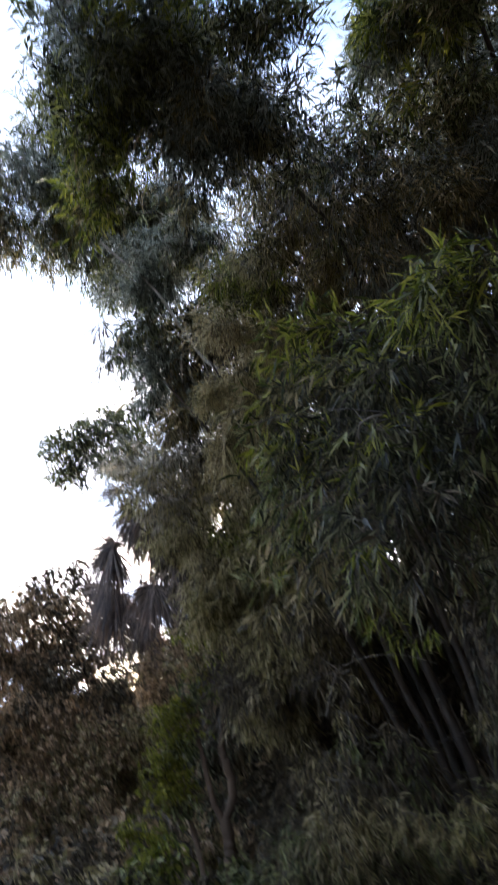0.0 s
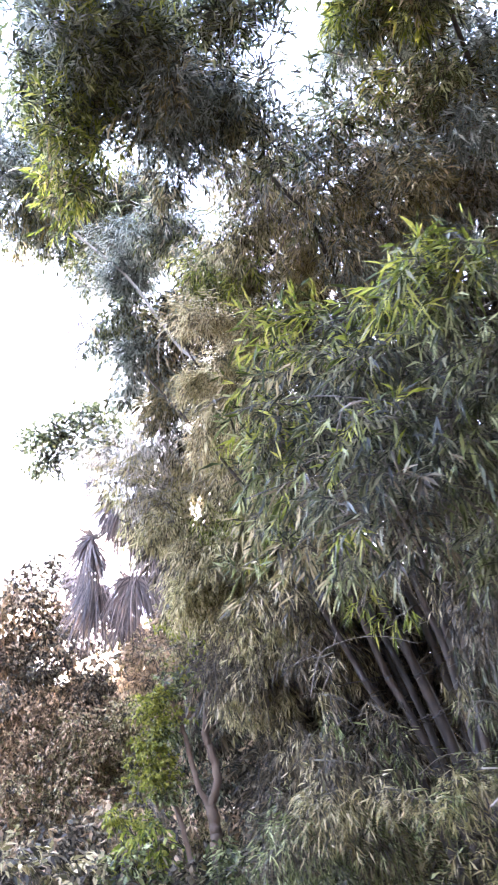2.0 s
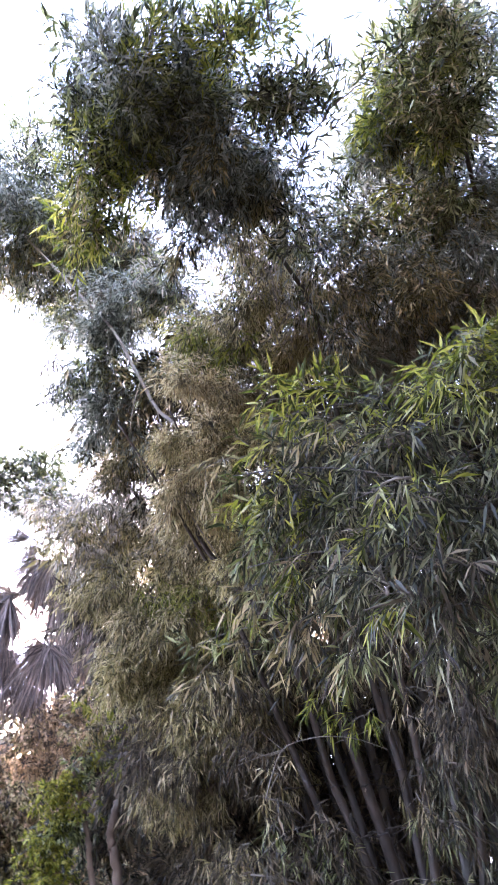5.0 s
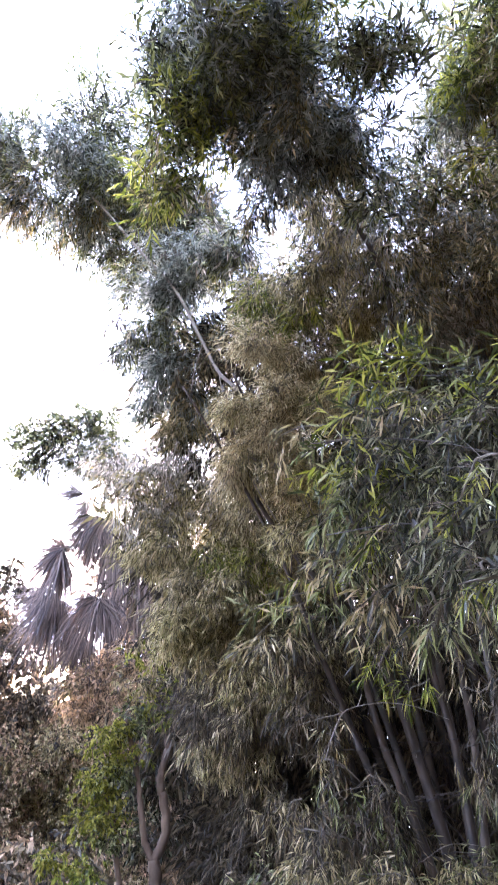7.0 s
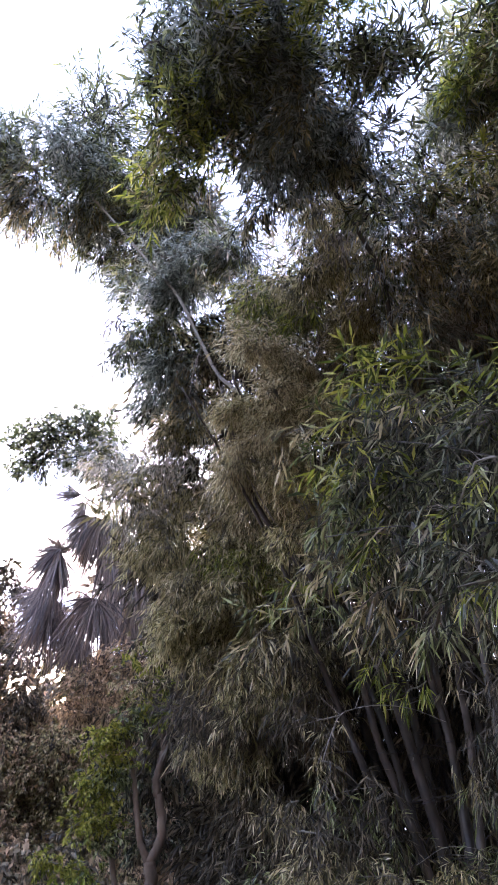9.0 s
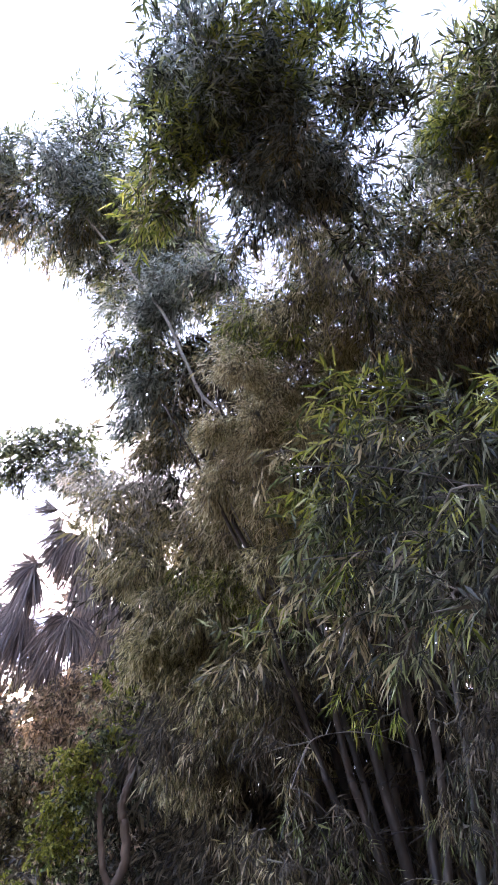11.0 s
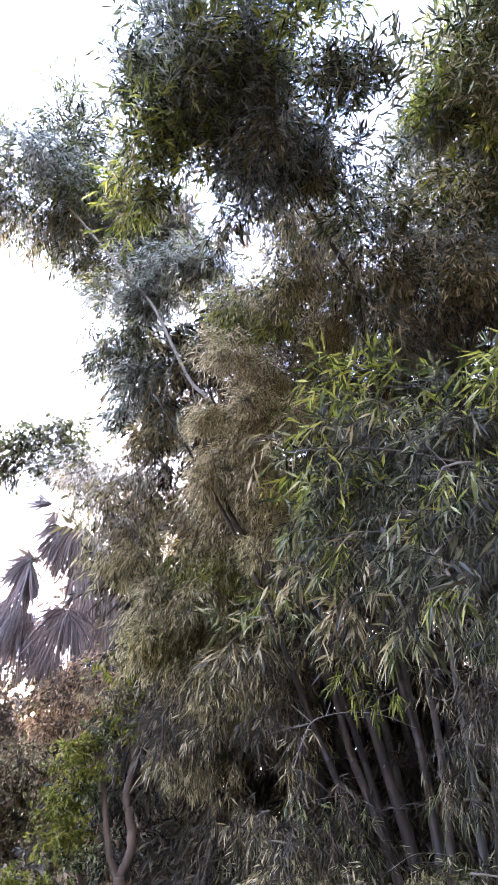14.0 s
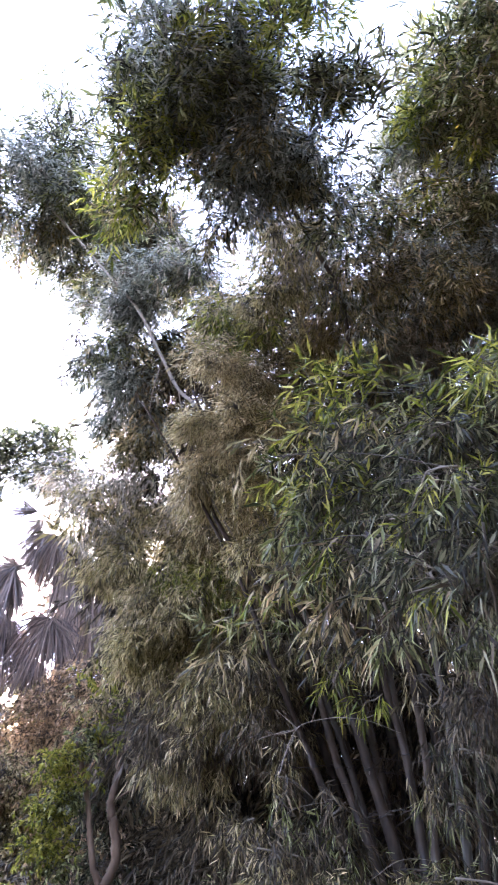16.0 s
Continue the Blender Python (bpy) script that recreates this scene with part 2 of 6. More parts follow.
def tri_mesh(name, verts, faces, mats, kinds, wood_verts, wood_faces, wood):
    """Leaves of one or two kinds and, in the last material, the thin twigs that carry them."""
    split = len(faces)
    faces = np.concatenate([faces, wood_faces + len(verts)])
    verts = np.concatenate([verts, wood_verts])
    me = bpy.data.meshes.new(name)
    me.vertices.add(len(verts))
    me.vertices.foreach_set("co", np.ascontiguousarray(verts, dtype=np.float32).ravel())
    me.loops.add(faces.size)
    me.loops.foreach_set("vertex_index", faces.astype(np.int32).ravel())
    me.polygons.add(len(faces))
    me.polygons.foreach_set("loop_start", np.arange(0, faces.size, 3, dtype=np.int32))
    for m in (*mats, wood):
        me.materials.append(m)
    index = np.full(len(faces), len(mats), np.int32)
    index[:split] = kinds
    me.polygons.foreach_set("material_index", index)
    me.update(calc_edges=True)
    return me


def bough(parent, a, b, r, sprays, leaf, mat, hang=0.5, ratio=0.125, per=7, fine=False, wood=TWIG, label="", stem=0.008, flat=0.85, spread=1.0):
    """A leafy bough from a to b: a bent stem, side twigs, and sprays of leaves within r of it. hang: how far the leaves droop (negative: they stand up)."""
    a, b = np.array(a, float), np.array(b, float)
    rng = seeded(a, b)
    sprays = max(int(sprays), 4)
    sag = np.array([0, 0, -0.08 if hang > 0 else 0.05]) * np.linalg.norm(b - a)
    jig = rng.normal(0, 0.12 * r, (2, 3))
    path = spline([a, a * 0.66 + b * 0.34 + jig[0] - sag * 0.6, a * 0.33 + b * 0.67 + jig[1] - sag * 0.6, b], 2)
    along = unit(b - a)
    s = rng.uniform(0, 1, sprays)
    idx = s * (len(path) - 1)
    lo = np.minimum(idx.astype(int), len(path) - 2)
    mid = path[lo] + (path[lo + 1] - path[lo]) * (idx - lo)[:, None]
    off = unit(rng.normal(0, 1, (sprays, 3))) * (rng.uniform(0, 1, (sprays, 1)) ** 0.55) * r
    # uneven outline: lobes
    lobe = np.array([noise.noise(Vector(q) * (0.9 / max(r, 0.05)) + Vector((r * 31, 0, 0))) for q in (mid + off)])
    off *= (1.0 + 0.6 * lobe)[:, None]
    off[:, 2] *= flat
    keep = lobe > -0.45
    mid, off = mid[keep], off[keep]
    n = len(mid)
    org = mid + off
    down = np.array([0, 0, -1.0])
    twig = unit(unit(off) * 0.8 + along * 0.35 + down * hang * 0.9 + rng.normal(0, 0.4, (n, 3)))
    tl = leaf * rng.uniform(0.7, 1.5, n)
    # leaves
    frac = (np.arange(per) + 0.5) / per
    base = org[:, None] + twig[:, None] * (tl[:, None] * frac)[..., None]
    perp = unit(np.cross(twig, rng.normal(0, 1, (n, 3))))[:, None] * np.where(np.arange(per) % 2, 1.0, -1.0)[None, :, None]
    ang = np.radians(rng.uniform(18, 62, (n, per))) * spread
    ang[:, -1] *= 0.2
    ax = twig[:, None] * np.cos(ang)[..., None] + perp * np.sin(ang)[..., None] + down * hang * 0.7 + rng.normal(0, 0.22, (n, per, 3))
    ax = unit(ax).reshape(-1, 3)
    base = base.reshape(-1, 3)
    m = len(base)
    side = unit(np.cross(ax, np.array([0, 0, 1.0]) + rng.normal(0, 0.8, (m, 3))))
    length = leaf * rng.uniform(0.55, 1.25, m)
    width = length * ratio * rng.uniform(0.75, 1.25, m)
    v, f = leaf_blades(base, ax, side, length, width, rng.uniform(0.02, 0.3, m) * (1 if hang > 0 else 0.3), fine)
    # wood: the stem, and thin twigs to the sprays
    sv, sf = tube(path, np.linspace(stem, stem * 0.4, len(path)), 5)
    take = np.arange(n) if fine else np.arange(0, n, 3)
    tr = 0.0016 if fine else 0.0024
    o, e = mid[take], org[take] + twig[take] * tl[take, None]
    sd = unit(np.cross(e - o, np.array([0.3, 0.2, 1.0])))
    up = unit(np.cross(sd, e - o))
    ring = [sd * tr, (-0.5 * sd + 0.87 * up) * tr, (-0.5 * sd - 0.87 * up) * tr]
    tv = np.stack([o + g * 1.5 for g in ring] + [e], 1)
    tri = np.array([(0, 1, 3), (1, 2, 3), (2, 0, 3)])
    tf = (tri[None] + (np.arange(len(take)) * 4)[:, None, None]).reshape(-1, 3)
    o3 = local(parent, np.zeros((1, 3)))
    branch = hung(new("branch", mesh_from("branch", (sv + o3).tolist(), sf, wood, True)), parent, label)
    names = mat.split()
    kinds = np.repeat(rng.integers(len(names), size=n), per * len(f) // m)
    leaves = hung(new("leaves", tri_mesh("leaves", v + o3, f, [LEAF[k] for k in names], kinds, tv.reshape(-1, 3) + o3, tf, wood)), branch)
    tagged(leaves, kind="stuff")
    return branch


def mass(parent, corners, depth, boughs, reach, r, sprays, leaf, mats, hang=0.6, **more):
    """Many short boughs scattered over the patch between four corners (along the top, then back along the bottom) and through its depth."""
    a, b, c, d = (np.array(q, float) for q in corners)
    rng = seeded(a, b, c, d)
    deep = unit(np.cross(c - a, d - b))
    for k in range(boughs):
        u, v = (k + rng.uniform(0.2, 0.8)) / boughs, (k * 0.618 + 0.37) % 1.0
        u, v = u + rng.normal(0, 0.08), v + rng.normal(0, 0.08)
        p = (a * (1 - u) + b * u) * (1 - v) + (d * (1 - u) + c * u) * v
        p = p + deep * rng.uniform(-0.5, 0.5) * depth
        way = rng.normal(0, 1, 3) * np.array([1.0, 0.7, 0.45]) + np.array([0, 0, -0.7 * hang])
        way = unit(way) * reach * rng.uniform(0.6, 1.3)
        bough(parent, p - way * 0.5, p + way * 0.5, r * rng.uniform(0.75, 1.25), sprays * rng.uniform(0.7, 1.3), leaf, " ".join(mats[int(k)] for k in rng.integers(len(mats), size=2)), hang, **more)


RING = None


def culm(parent, points, r0, r1, internode=0.42, mat=CULM, label="", rings=True):
    """A bamboo culm through points, with a slight swelling and a proud ring at every node."""
    global RING
    path = spline(points, 10)
    seg = np.r_[0, np.cumsum(np.linalg.norm(np.diff(path, axis=0), axis=1))]
    total = seg[-1]
    nodes = np.arange(0.25, total, internode) + RNG.uniform(-0.03, 0.03, len(np.arange(0.25, total, internode)))
    stations, radii = [], []
    for d in np.sort(np.r_[np.linspace(0, total, int(total / 0.22) + 2), nodes - 0.03, nodes, nodes + 0.03]):
        d = min(max(d, 0), total)
        near = np.min(np.abs(nodes - d)) if len(nodes) else 1
        stations.append([np.interp(d, seg, path[:, k]) for k in range(3)])
        radii.append((r0 + (r1 - r0) * d / total) * (1.05 if near < 0.005 else 1.0))
    o3 = local(parent, np.zeros((1, 3)))
    v, f = tube(np.array(stations) + RNG.normal(0, 0.0015, (len(stations), 3)), radii, 12)
    v, f = v.tolist(), list(f)
    for d in nodes:
        # side-shoot stubs at the nodes
        if d > 6.0 or RNG.uniform() < 0.12:
            continue
        p = np.array([np.interp(d, seg, path[:, k]) for k in range(3)])
        for _ in range(int(RNG.integers(1, 4))):
            out = unit(np.array([*RNG.normal(0, 1, 2), RNG.uniform(-0.3, 0.6)]))
            L = RNG.uniform(0.08, 0.62)
            sv, sf = tube(np.array([p, p + out * L * 0.5, p + out * L + np.array([0, 0, -0.1 * L])]), [0.006, 0.005, 0.003], 5)
            k0 = len(v)
            v += sv.tolist()
            f += [tuple(i + k0 for i in q) for q in sf]
    ob = hung(new("culm", mesh_from("culm", (np.array(v) + o3).tolist(), f, mat, True)), parent, label)
    if rings:
        if RING is None:
            prof = [(0.99, -0.30), (1.10, -0.16), (1.16, 0.0), (1.08, 0.14), (0.99, 0.28)]
            rv = [(rr * math.cos(a), rr * math.sin(a), zz) for rr, zz in prof for a in np.linspace(0, 2 * math.pi, 12, endpoint=False)]
            rf = [(i * 12 + k, i * 12 + (k + 1) % 12, (i + 1) * 12 + (k + 1) % 12, (i + 1) * 12 + k) for i in range(4) for k in range(12)]
            RING = mesh_from("node_ring", rv, rf, NODE, True)
        for d in nodes:
            p = Vector([np.interp(d, seg, path[:, k]) for k in range(3)])
            q = Vector([np.interp(min(d + 0.1, total), seg, path[:, k]) for k in range(3)])
            r = r0 + (r1 - r0) * d / total
            ring = hung(new("node_ring", RING), ob)
            ring.matrix_local = Matrix.Translation(p + Vector(o3[0])) @ (q - p).to_track_quat("Z", "Y").to_matrix().to_4x4() @ Matrix.Diagonal((r, r, r * 0.7, 1))
    return ob


def limb(parent, name, points, r0, r1, mat=BARK, label="", wobble=0.06, sides=10):
    path = spline(points, 8)
    path[1:-1] += RNG.normal(0, r0 * 0.12, (len(path) - 2, 3))
    v, f = tube(path, np.linspace(r0, r1, len(path)), sides, wobble)
    o3 = local(parent, np.zeros((1, 3)))
    return hung(new(name, mesh_from(name, (v + o3).tolist(), f, mat, True)), parent, label)


def fan_frond(parent, hub, tip, size, droop, mat="palm", stalk=0.013, base=None, label="", spread=200):
    """A fan-palm frond: a stalk from base to hub, and a pleated fan of pointed segments that opens towards tip and droops."""
    hub, tip = np.array(hub, float), np.array(tip, float)
    fwd = unit(tip - hub)
    side = unit(np.cross(fwd, np.array([0.1, -0.9, 0.7])))
    up = np.cross(side, fwd)
    o3 = local(parent, np.zeros((1, 3)))
    base = np.array(base, float)
    mid = (base + hub) / 2 + np.array([0, 0, 0.12]) * np.linalg.norm(hub - base)
    v, f = tube(spline([base, mid, hub], 6), np.linspace(stalk * 1.5, stalk, 13), 6)
    stem = hung(new("frond", mesh_from("frond_stalk", (v + o3).tolist(), f, TWIG, True)), parent, label)
    verts, faces = [], []
    count = 84
    for i in range(count):
        a = radians(spread * (i / (count - 1) - 0.5)) + RNG.normal(0, 0.03)
        d = unit(fwd * math.cos(a) + side * math.sin(a) + up * RNG.normal(0.05, 0.26))
        L = size * (1.0 - 0.28 * abs(a) / 2.0) * RNG.uniform(0.5, 1.15)
        w = size * RNG.uniform(0.010, 0.019)
        s = unit(np.cross(d, up))
        curl = RNG.normal(0, 0.22)
        dr = droop * RNG.uniform(0.4, 2.0)
        k = len(verts)
        prof = [(0.0, 0.3), (0.3, 1.0), (0.55, 0.9), (0.75, 0.5), (0.9, 0.2), (1.0, 0.02)]
        for u, q in prof:
            c = hub + d * L * u * (1 - 0.25 * dr * u) + np.array([0, 0, -1]) * dr * L * (u ** 2.2) + s * curl * L * u * u
            verts += [c + s * w * q, c - up * w * 0.35 * q, c - s * w * q]
        for j in range(len(prof) - 1):
            for e in range(2):
                faces.append((k + 3 * j + e, k + 3 * j + e + 1, k + 3 * j + e + 4, k + 3 * j + e + 3))
    blade = hung(new("blade", mesh_from("frond_blade", (np.array(verts) + o3).tolist(), faces, LEAF[mat])), stem)
    return stem


# ground: one sheet to the horizon
def ground_sheet():
    bm = bmesh.new()
    rings = [0.0, 2, 4, 6, 8, 10, 13, 16, 20, 26, 35, 60, 120, 300, 900]
    grid = []
    for r in rings[1:]:
        row = []
        for k in range(48):
            a = 2 * math.pi * k / 48
            x, y = r * math.cos(a), 6 + r * math.sin(a)
            z = 0.12 * noise.noise(Vector((x * 0.35, y * 0.35, 0))) + 0.05 * noise.noise(Vector((x, y, 3)))
            row.append(bm.verts.new((x, y, z if r < 120 else 0)))
        grid.append(row)
    c = bm.verts.new((0, 6, 0))
    for k in range(48):
        bm.faces.new((c, grid[0][k], grid[0][(k + 1) % 48]))
        for i in range(len(grid) - 1):
            bm.faces.new((grid[i][k], grid[i + 1][k], grid[i + 1][(k + 1) % 48], grid[i][(k + 1) % 48]))
    me = bpy.data.meshes.new("ground")
    bm.to_mesh(me)
    bm.free()
    me.materials.append(SOIL)
    me.polygons.foreach_set("use_smooth", [True] * len(me.polygons))
    tagged(new("ground", me), "brown soil strewn with leaf litter under the bamboo", "ground", kind="structure")


ground_sheet()

# clump of leaning culms

clump = thing("bamboo_clump", "tall clump of leaning grey-green bamboo culms with drooping leaves", "bamboo", (2.60, 7.60, 0.00), group="bamboo clumps")
culm(clump, [(1.94, 6.32, -0.05), (1.76, 6.39, 0.65), (1.58, 6.47, 1.34), (1.44, 6.52, 1.73), (1.28, 6.56, 2.10), (1.09, 6.58, 2.52), (0.73, 6.52, 3.27), (0.40, 6.41, 3.89), (0.01, 6.24, 4.44), (-0.40, 6.03, 4.93), (-0.83, 5.77, 5.37)], 0.047, 0.009)
culm(clump, [(2.09, 6.24, -0.05), (1.93, 6.32, 0.65), (1.76, 6.39, 1.34), (1.61, 6.46, 1.81), (1.41, 6.50, 2.31), (1.28, 6.47, 2.77), (1.06, 6.41, 3.34), (0.72, 6.27, 4.03), (0.40, 6.13, 4.52), (0.03, 5.93, 5.01), (-0.34, 5.63, 5.53)], 0.053, 0.009)
culm(clump, [(2.27, 6.31, -0.05), (2.09, 6.37, 0.78), (1.91, 6.44, 1.62), (1.81, 6.47, 1.98), (1.65, 6.48, 2.50), (1.43, 6.47, 3.05), (1.13, 6.47, 3.45), (0.78, 6.47, 3.75), (0.39, 6.42, 4.13), (0.10, 6.40, 4.54), (-0.16, 6.25, 5.10), (-0.40, 6.04, 5.65)], 0.068, 0.012)
culm(clump, [(2.38, 6.55, -0.05), (2.16, 6.59, 0.89), (1.95, 6.64, 1.83), (1.79, 6.67, 2.32), (1.60, 6.67, 2.81), (1.31, 6.65, 3.37), (0.98, 6.56, 3.96), (0.63, 6.43, 4.50), (0.18, 6.28, 5.17), (-0.20, 6.22, 5.72), (-0.43, 6.30, 5.99), (-0.66, 6.27, 6.37), (-0.99, 6.19, 6.92), (-1.24, 6.25, 7.29), (-1.54, 6.29, 7.64), (-2.12, 6.27, 8.27), (-2.85, 6.18, 8.97)], 0.032, 0.014, mat=CULM_OLD, label="long bleached culm arching away")
culm(clump, [(2.20, 6.69, -0.05), (2.03, 6.74, 0.80), (1.86, 6.79, 1.64), (1.76, 6.82, 2.02), (1.59, 6.83, 2.52), (1.40, 6.81, 3.00)], 0.043, 0.031, mat=CULM_DARK)
culm(clump, [(2.35, 6.56, -0.05), (2.27, 6.54, 0.90), (2.19, 6.52, 1.85), (2.13, 6.51, 2.39), (2.01, 6.45, 3.03), (1.91, 6.28, 3.75), (1.72, 5.99, 4.61), (1.46, 5.52, 5.53), (1.19, 5.08, 6.18), (1.07, 4.88, 6.36), (0.90, 4.69, 6.53), (0.65, 4.48, 6.65), (0.39, 4.25, 6.78), (-0.02, 3.84, 6.78), (-0.54, 3.37, 6.78)], 0.042, 0.017, mat=CULM_DARK)
culm(clump, [(2.17, 6.12, -0.05), (2.11, 6.14, 0.74), (2.05, 6.15, 1.53), (2.00, 6.16, 2.02), (1.93, 6.15, 2.46), (1.82, 6.14, 2.82), (1.63, 6.02, 3.53), (1.39, 5.86, 4.19), (1.05, 5.64, 4.84), (0.67, 5.38, 5.42)], 0.052, 0.012)
culm(clump, [(2.09, 6.06, -0.05), (2.09, 6.04, 0.73), (2.08, 6.02, 1.51), (2.08, 6.00, 2.14), (2.01, 5.95, 2.71), (1.91, 5.88, 3.21), (1.74, 5.76, 3.79), (1.52, 5.59, 4.39), (1.24, 5.36, 4.97), (0.91, 5.04, 5.57)], 0.048, 0.011)
culm(clump, [(2.34, 5.90, -0.05), (2.29, 5.85, 0.90), (2.25, 5.81, 1.85), (2.21, 5.77, 2.47), (2.15, 5.73, 2.86), (2.07, 5.65, 3.28), (1.88, 5.41, 4.13), (1.61, 5.01, 5.03)], 0.050, 0.011, mat=CULM_RUST)
culm(clump, [(2.29, 5.83, -0.05), (2.33, 5.79, 0.74), (2.36, 5.75, 1.52), (2.39, 5.71, 2.06), (2.37, 5.63, 2.69), (2.29, 5.48, 3.41), (2.13, 5.23, 4.21), (1.82, 4.85, 5.09)], 0.050, 0.011)
culm(clump, [(2.59, 5.89, -0.05), (2.64, 5.84, 0.75), (2.68, 5.79, 1.54), (2.72, 5.74, 2.09), (2.71, 5.65, 2.73), (2.61, 5.49, 3.51), (2.45, 5.20, 4.36), (2.17, 4.85, 5.16)], 0.046, 0.012, mat=CULM_DARK)
culm(clump, [(2.00, 7.82, -0.05), (1.88, 7.86, 0.68), (1.77, 7.89, 1.41), (1.65, 7.93, 1.96), (1.45, 7.93, 2.62), (1.18, 7.88, 3.32)], 0.053, 0.043, mat=CULM_DARK)
culm(clump, [(2.41, 8.01, -0.05), (2.28, 8.04, 0.74), (2.15, 8.07, 1.53), (2.02, 8.11, 2.11), (1.80, 8.11, 2.79), (1.51, 8.06, 3.53)], 0.055, 0.044, mat=CULM_DARK)
culm(clump, [(2.69, 8.22, -0.05), (2.58, 8.24, 0.77), (2.46, 8.27, 1.60), (2.35, 8.30, 2.20), (2.14, 8.29, 2.91), (1.86, 8.23, 3.68)], 0.057, 0.046, mat=CULM_DARK)
culm(clump, [(2.67, 7.58, -0.05), (2.57, 7.60, 0.81), (2.46, 7.61, 1.67), (2.37, 7.63, 2.23), (2.21, 7.61, 2.89), (1.97, 7.55, 3.60)], 0.053, 0.043, mat=CULM_DARK)
culm(clump, [(2.96, 7.89, -0.05), (2.88, 7.90, 0.84), (2.80, 7.90, 1.74), (2.72, 7.90, 2.33), (2.57, 7.87, 3.03), (2.36, 7.79, 3.77)], 0.056, 0.045, mat=CULM_DARK)
culm(clump, [(3.31, 8.18, -0.05), (3.24, 8.17, 0.88), (3.17, 8.16, 1.81), (3.10, 8.15, 2.43), (2.97, 8.11, 3.17), (2.76, 8.01, 3.94)], 0.058, 0.047, mat=CULM_DARK)
culm(clump, [(3.16, 7.58, -0.05), (3.11, 7.55, 0.88), (3.06, 7.53, 1.81), (3.02, 7.51, 2.39), (2.93, 7.46, 3.07), (2.77, 7.36, 3.78)], 0.055, 0.044, mat=CULM_DARK)
culm(clump, [(3.51, 7.85, -0.05), (3.47, 7.82, 0.92), (3.44, 7.78, 1.89), (3.41, 7.75, 2.49), (3.32, 7.68, 3.20), (3.18, 7.56, 3.95)], 0.057, 0.046, mat=CULM_DARK)
culm(clump, [(3.49, 7.51, -0.05), (3.47, 7.47, 0.92), (3.45, 7.42, 1.89), (3.44, 7.38, 2.47), (3.37, 7.31, 3.15), (3.25, 7.18, 3.87)], 0.055, 0.044, mat=CULM_DARK)
culm(clump, [(3.92, 7.85, -0.05), (3.92, 7.78, 0.97), (3.91, 7.72, 1.98), (3.91, 7.66, 2.59), (3.85, 7.57, 3.30), (3.75, 7.42, 4.06)], 0.058, 0.047, mat=CULM_DARK)
culm(clump, [(3.85, 7.42, -0.05), (3.86, 7.34, 0.96), (3.87, 7.26, 1.98), (3.88, 7.20, 2.55), (3.85, 7.10, 3.23), (3.76, 6.95, 3.93)], 0.056, 0.045, mat=CULM_DARK)
# crown masses lean on the haze-pale leaf to lighten them
mass(clump, [(-1.28, 2.74, 6.77), (-0.12, 2.50, 6.83), (-0.03, 2.64, 6.75), (-1.36, 3.00, 6.63)], 0.50, 7, 0.36, 0.21, 144, 0.085, ("green", "mist", "mist", "lime"), -0.35, ratio=0.16)
mass(clump, [(-1.41, 3.12, 6.79), (0.00, 2.78, 6.91), (0.16, 3.13, 6.70), (-1.35, 3.46, 6.60)], 0.80, 8, 0.46, 0.26, 324, 0.084, ("mist", "mist", "green", "deep"), 0.0, ratio=0.16)
mass(clump, [(-1.13, 3.60, 6.76), (0.19, 3.32, 6.82), (0.23, 3.59, 6.65), (-0.84, 3.86, 6.59)], 0.80, 5, 0.45, 0.26, 302, 0.087, ("mist", "mist", "olive", "deep"), 0.35, ratio=0.16)
mass(clump, [(-0.64, 3.96, 6.77), (0.29, 3.74, 6.78), (0.28, 3.94, 6.65), (-0.35, 4.09, 6.64)], 0.60, 4, 0.40, 0.23, 142, 0.090, ("mist", "olive", "deep"), 0.6, ratio=0.15)
mass(clump, [(-1.40, 3.46, 6.59), (-0.97, 3.42, 6.64), (-0.96, 3.69, 6.47), (-1.34, 3.74, 6.42)], 0.50, 4, 0.37, 0.21, 87, 0.091, ("green", "olive", "green", "lime"), 0.1, ratio=0.16)
mass(clump, [(-1.38, 3.80, 6.37), (-0.90, 3.73, 6.44), (-1.00, 3.96, 6.27), (-1.34, 4.16, 6.09)], 0.50, 4, 0.35, 0.20, 75, 0.104, ("lime", "olive", "lime", "green"), 0.35, ratio=0.16)
bough(clump, (-1.11, 4.03, 6.21), (-1.36, 4.24, 6.02), 0.14, 24, 0.128, "lime", 0.4, ratio=0.16)
bough(clump, (-1.32, 3.26, 6.60), (-1.61, 3.45, 6.45), 0.09, 21, 0.126, "green", -0.1, ratio=0.16)
bough(clump, (-1.39, 3.12, 6.68), (-1.59, 3.21, 6.60), 0.08, 15, 0.126, "green", -0.2, ratio=0.16)
bough(clump, (-1.33, 2.86, 6.71), (-1.45, 2.84, 6.70), 0.09, 18, 0.131, "green", -0.4, ratio=0.16)
bough(clump, (-1.29, 2.77, 6.70), (-1.30, 2.64, 6.75), 0.07, 13, 0.130, "green", -0.6, ratio=0.13)
bough(clump, (-1.03, 2.74, 6.72), (-1.04, 2.62, 6.78), 0.07, 13, 0.130, "green", -0.6, ratio=0.13)
bough(clump, (-0.81, 2.69, 6.75), (-0.82, 2.56, 6.80), 0.07, 13, 0.130, "green", -0.6, ratio=0.13)
bough(clump, (-0.59, 2.62, 6.77), (-0.61, 2.50, 6.83), 0.07, 13, 0.130, "green", -0.6, ratio=0.13)
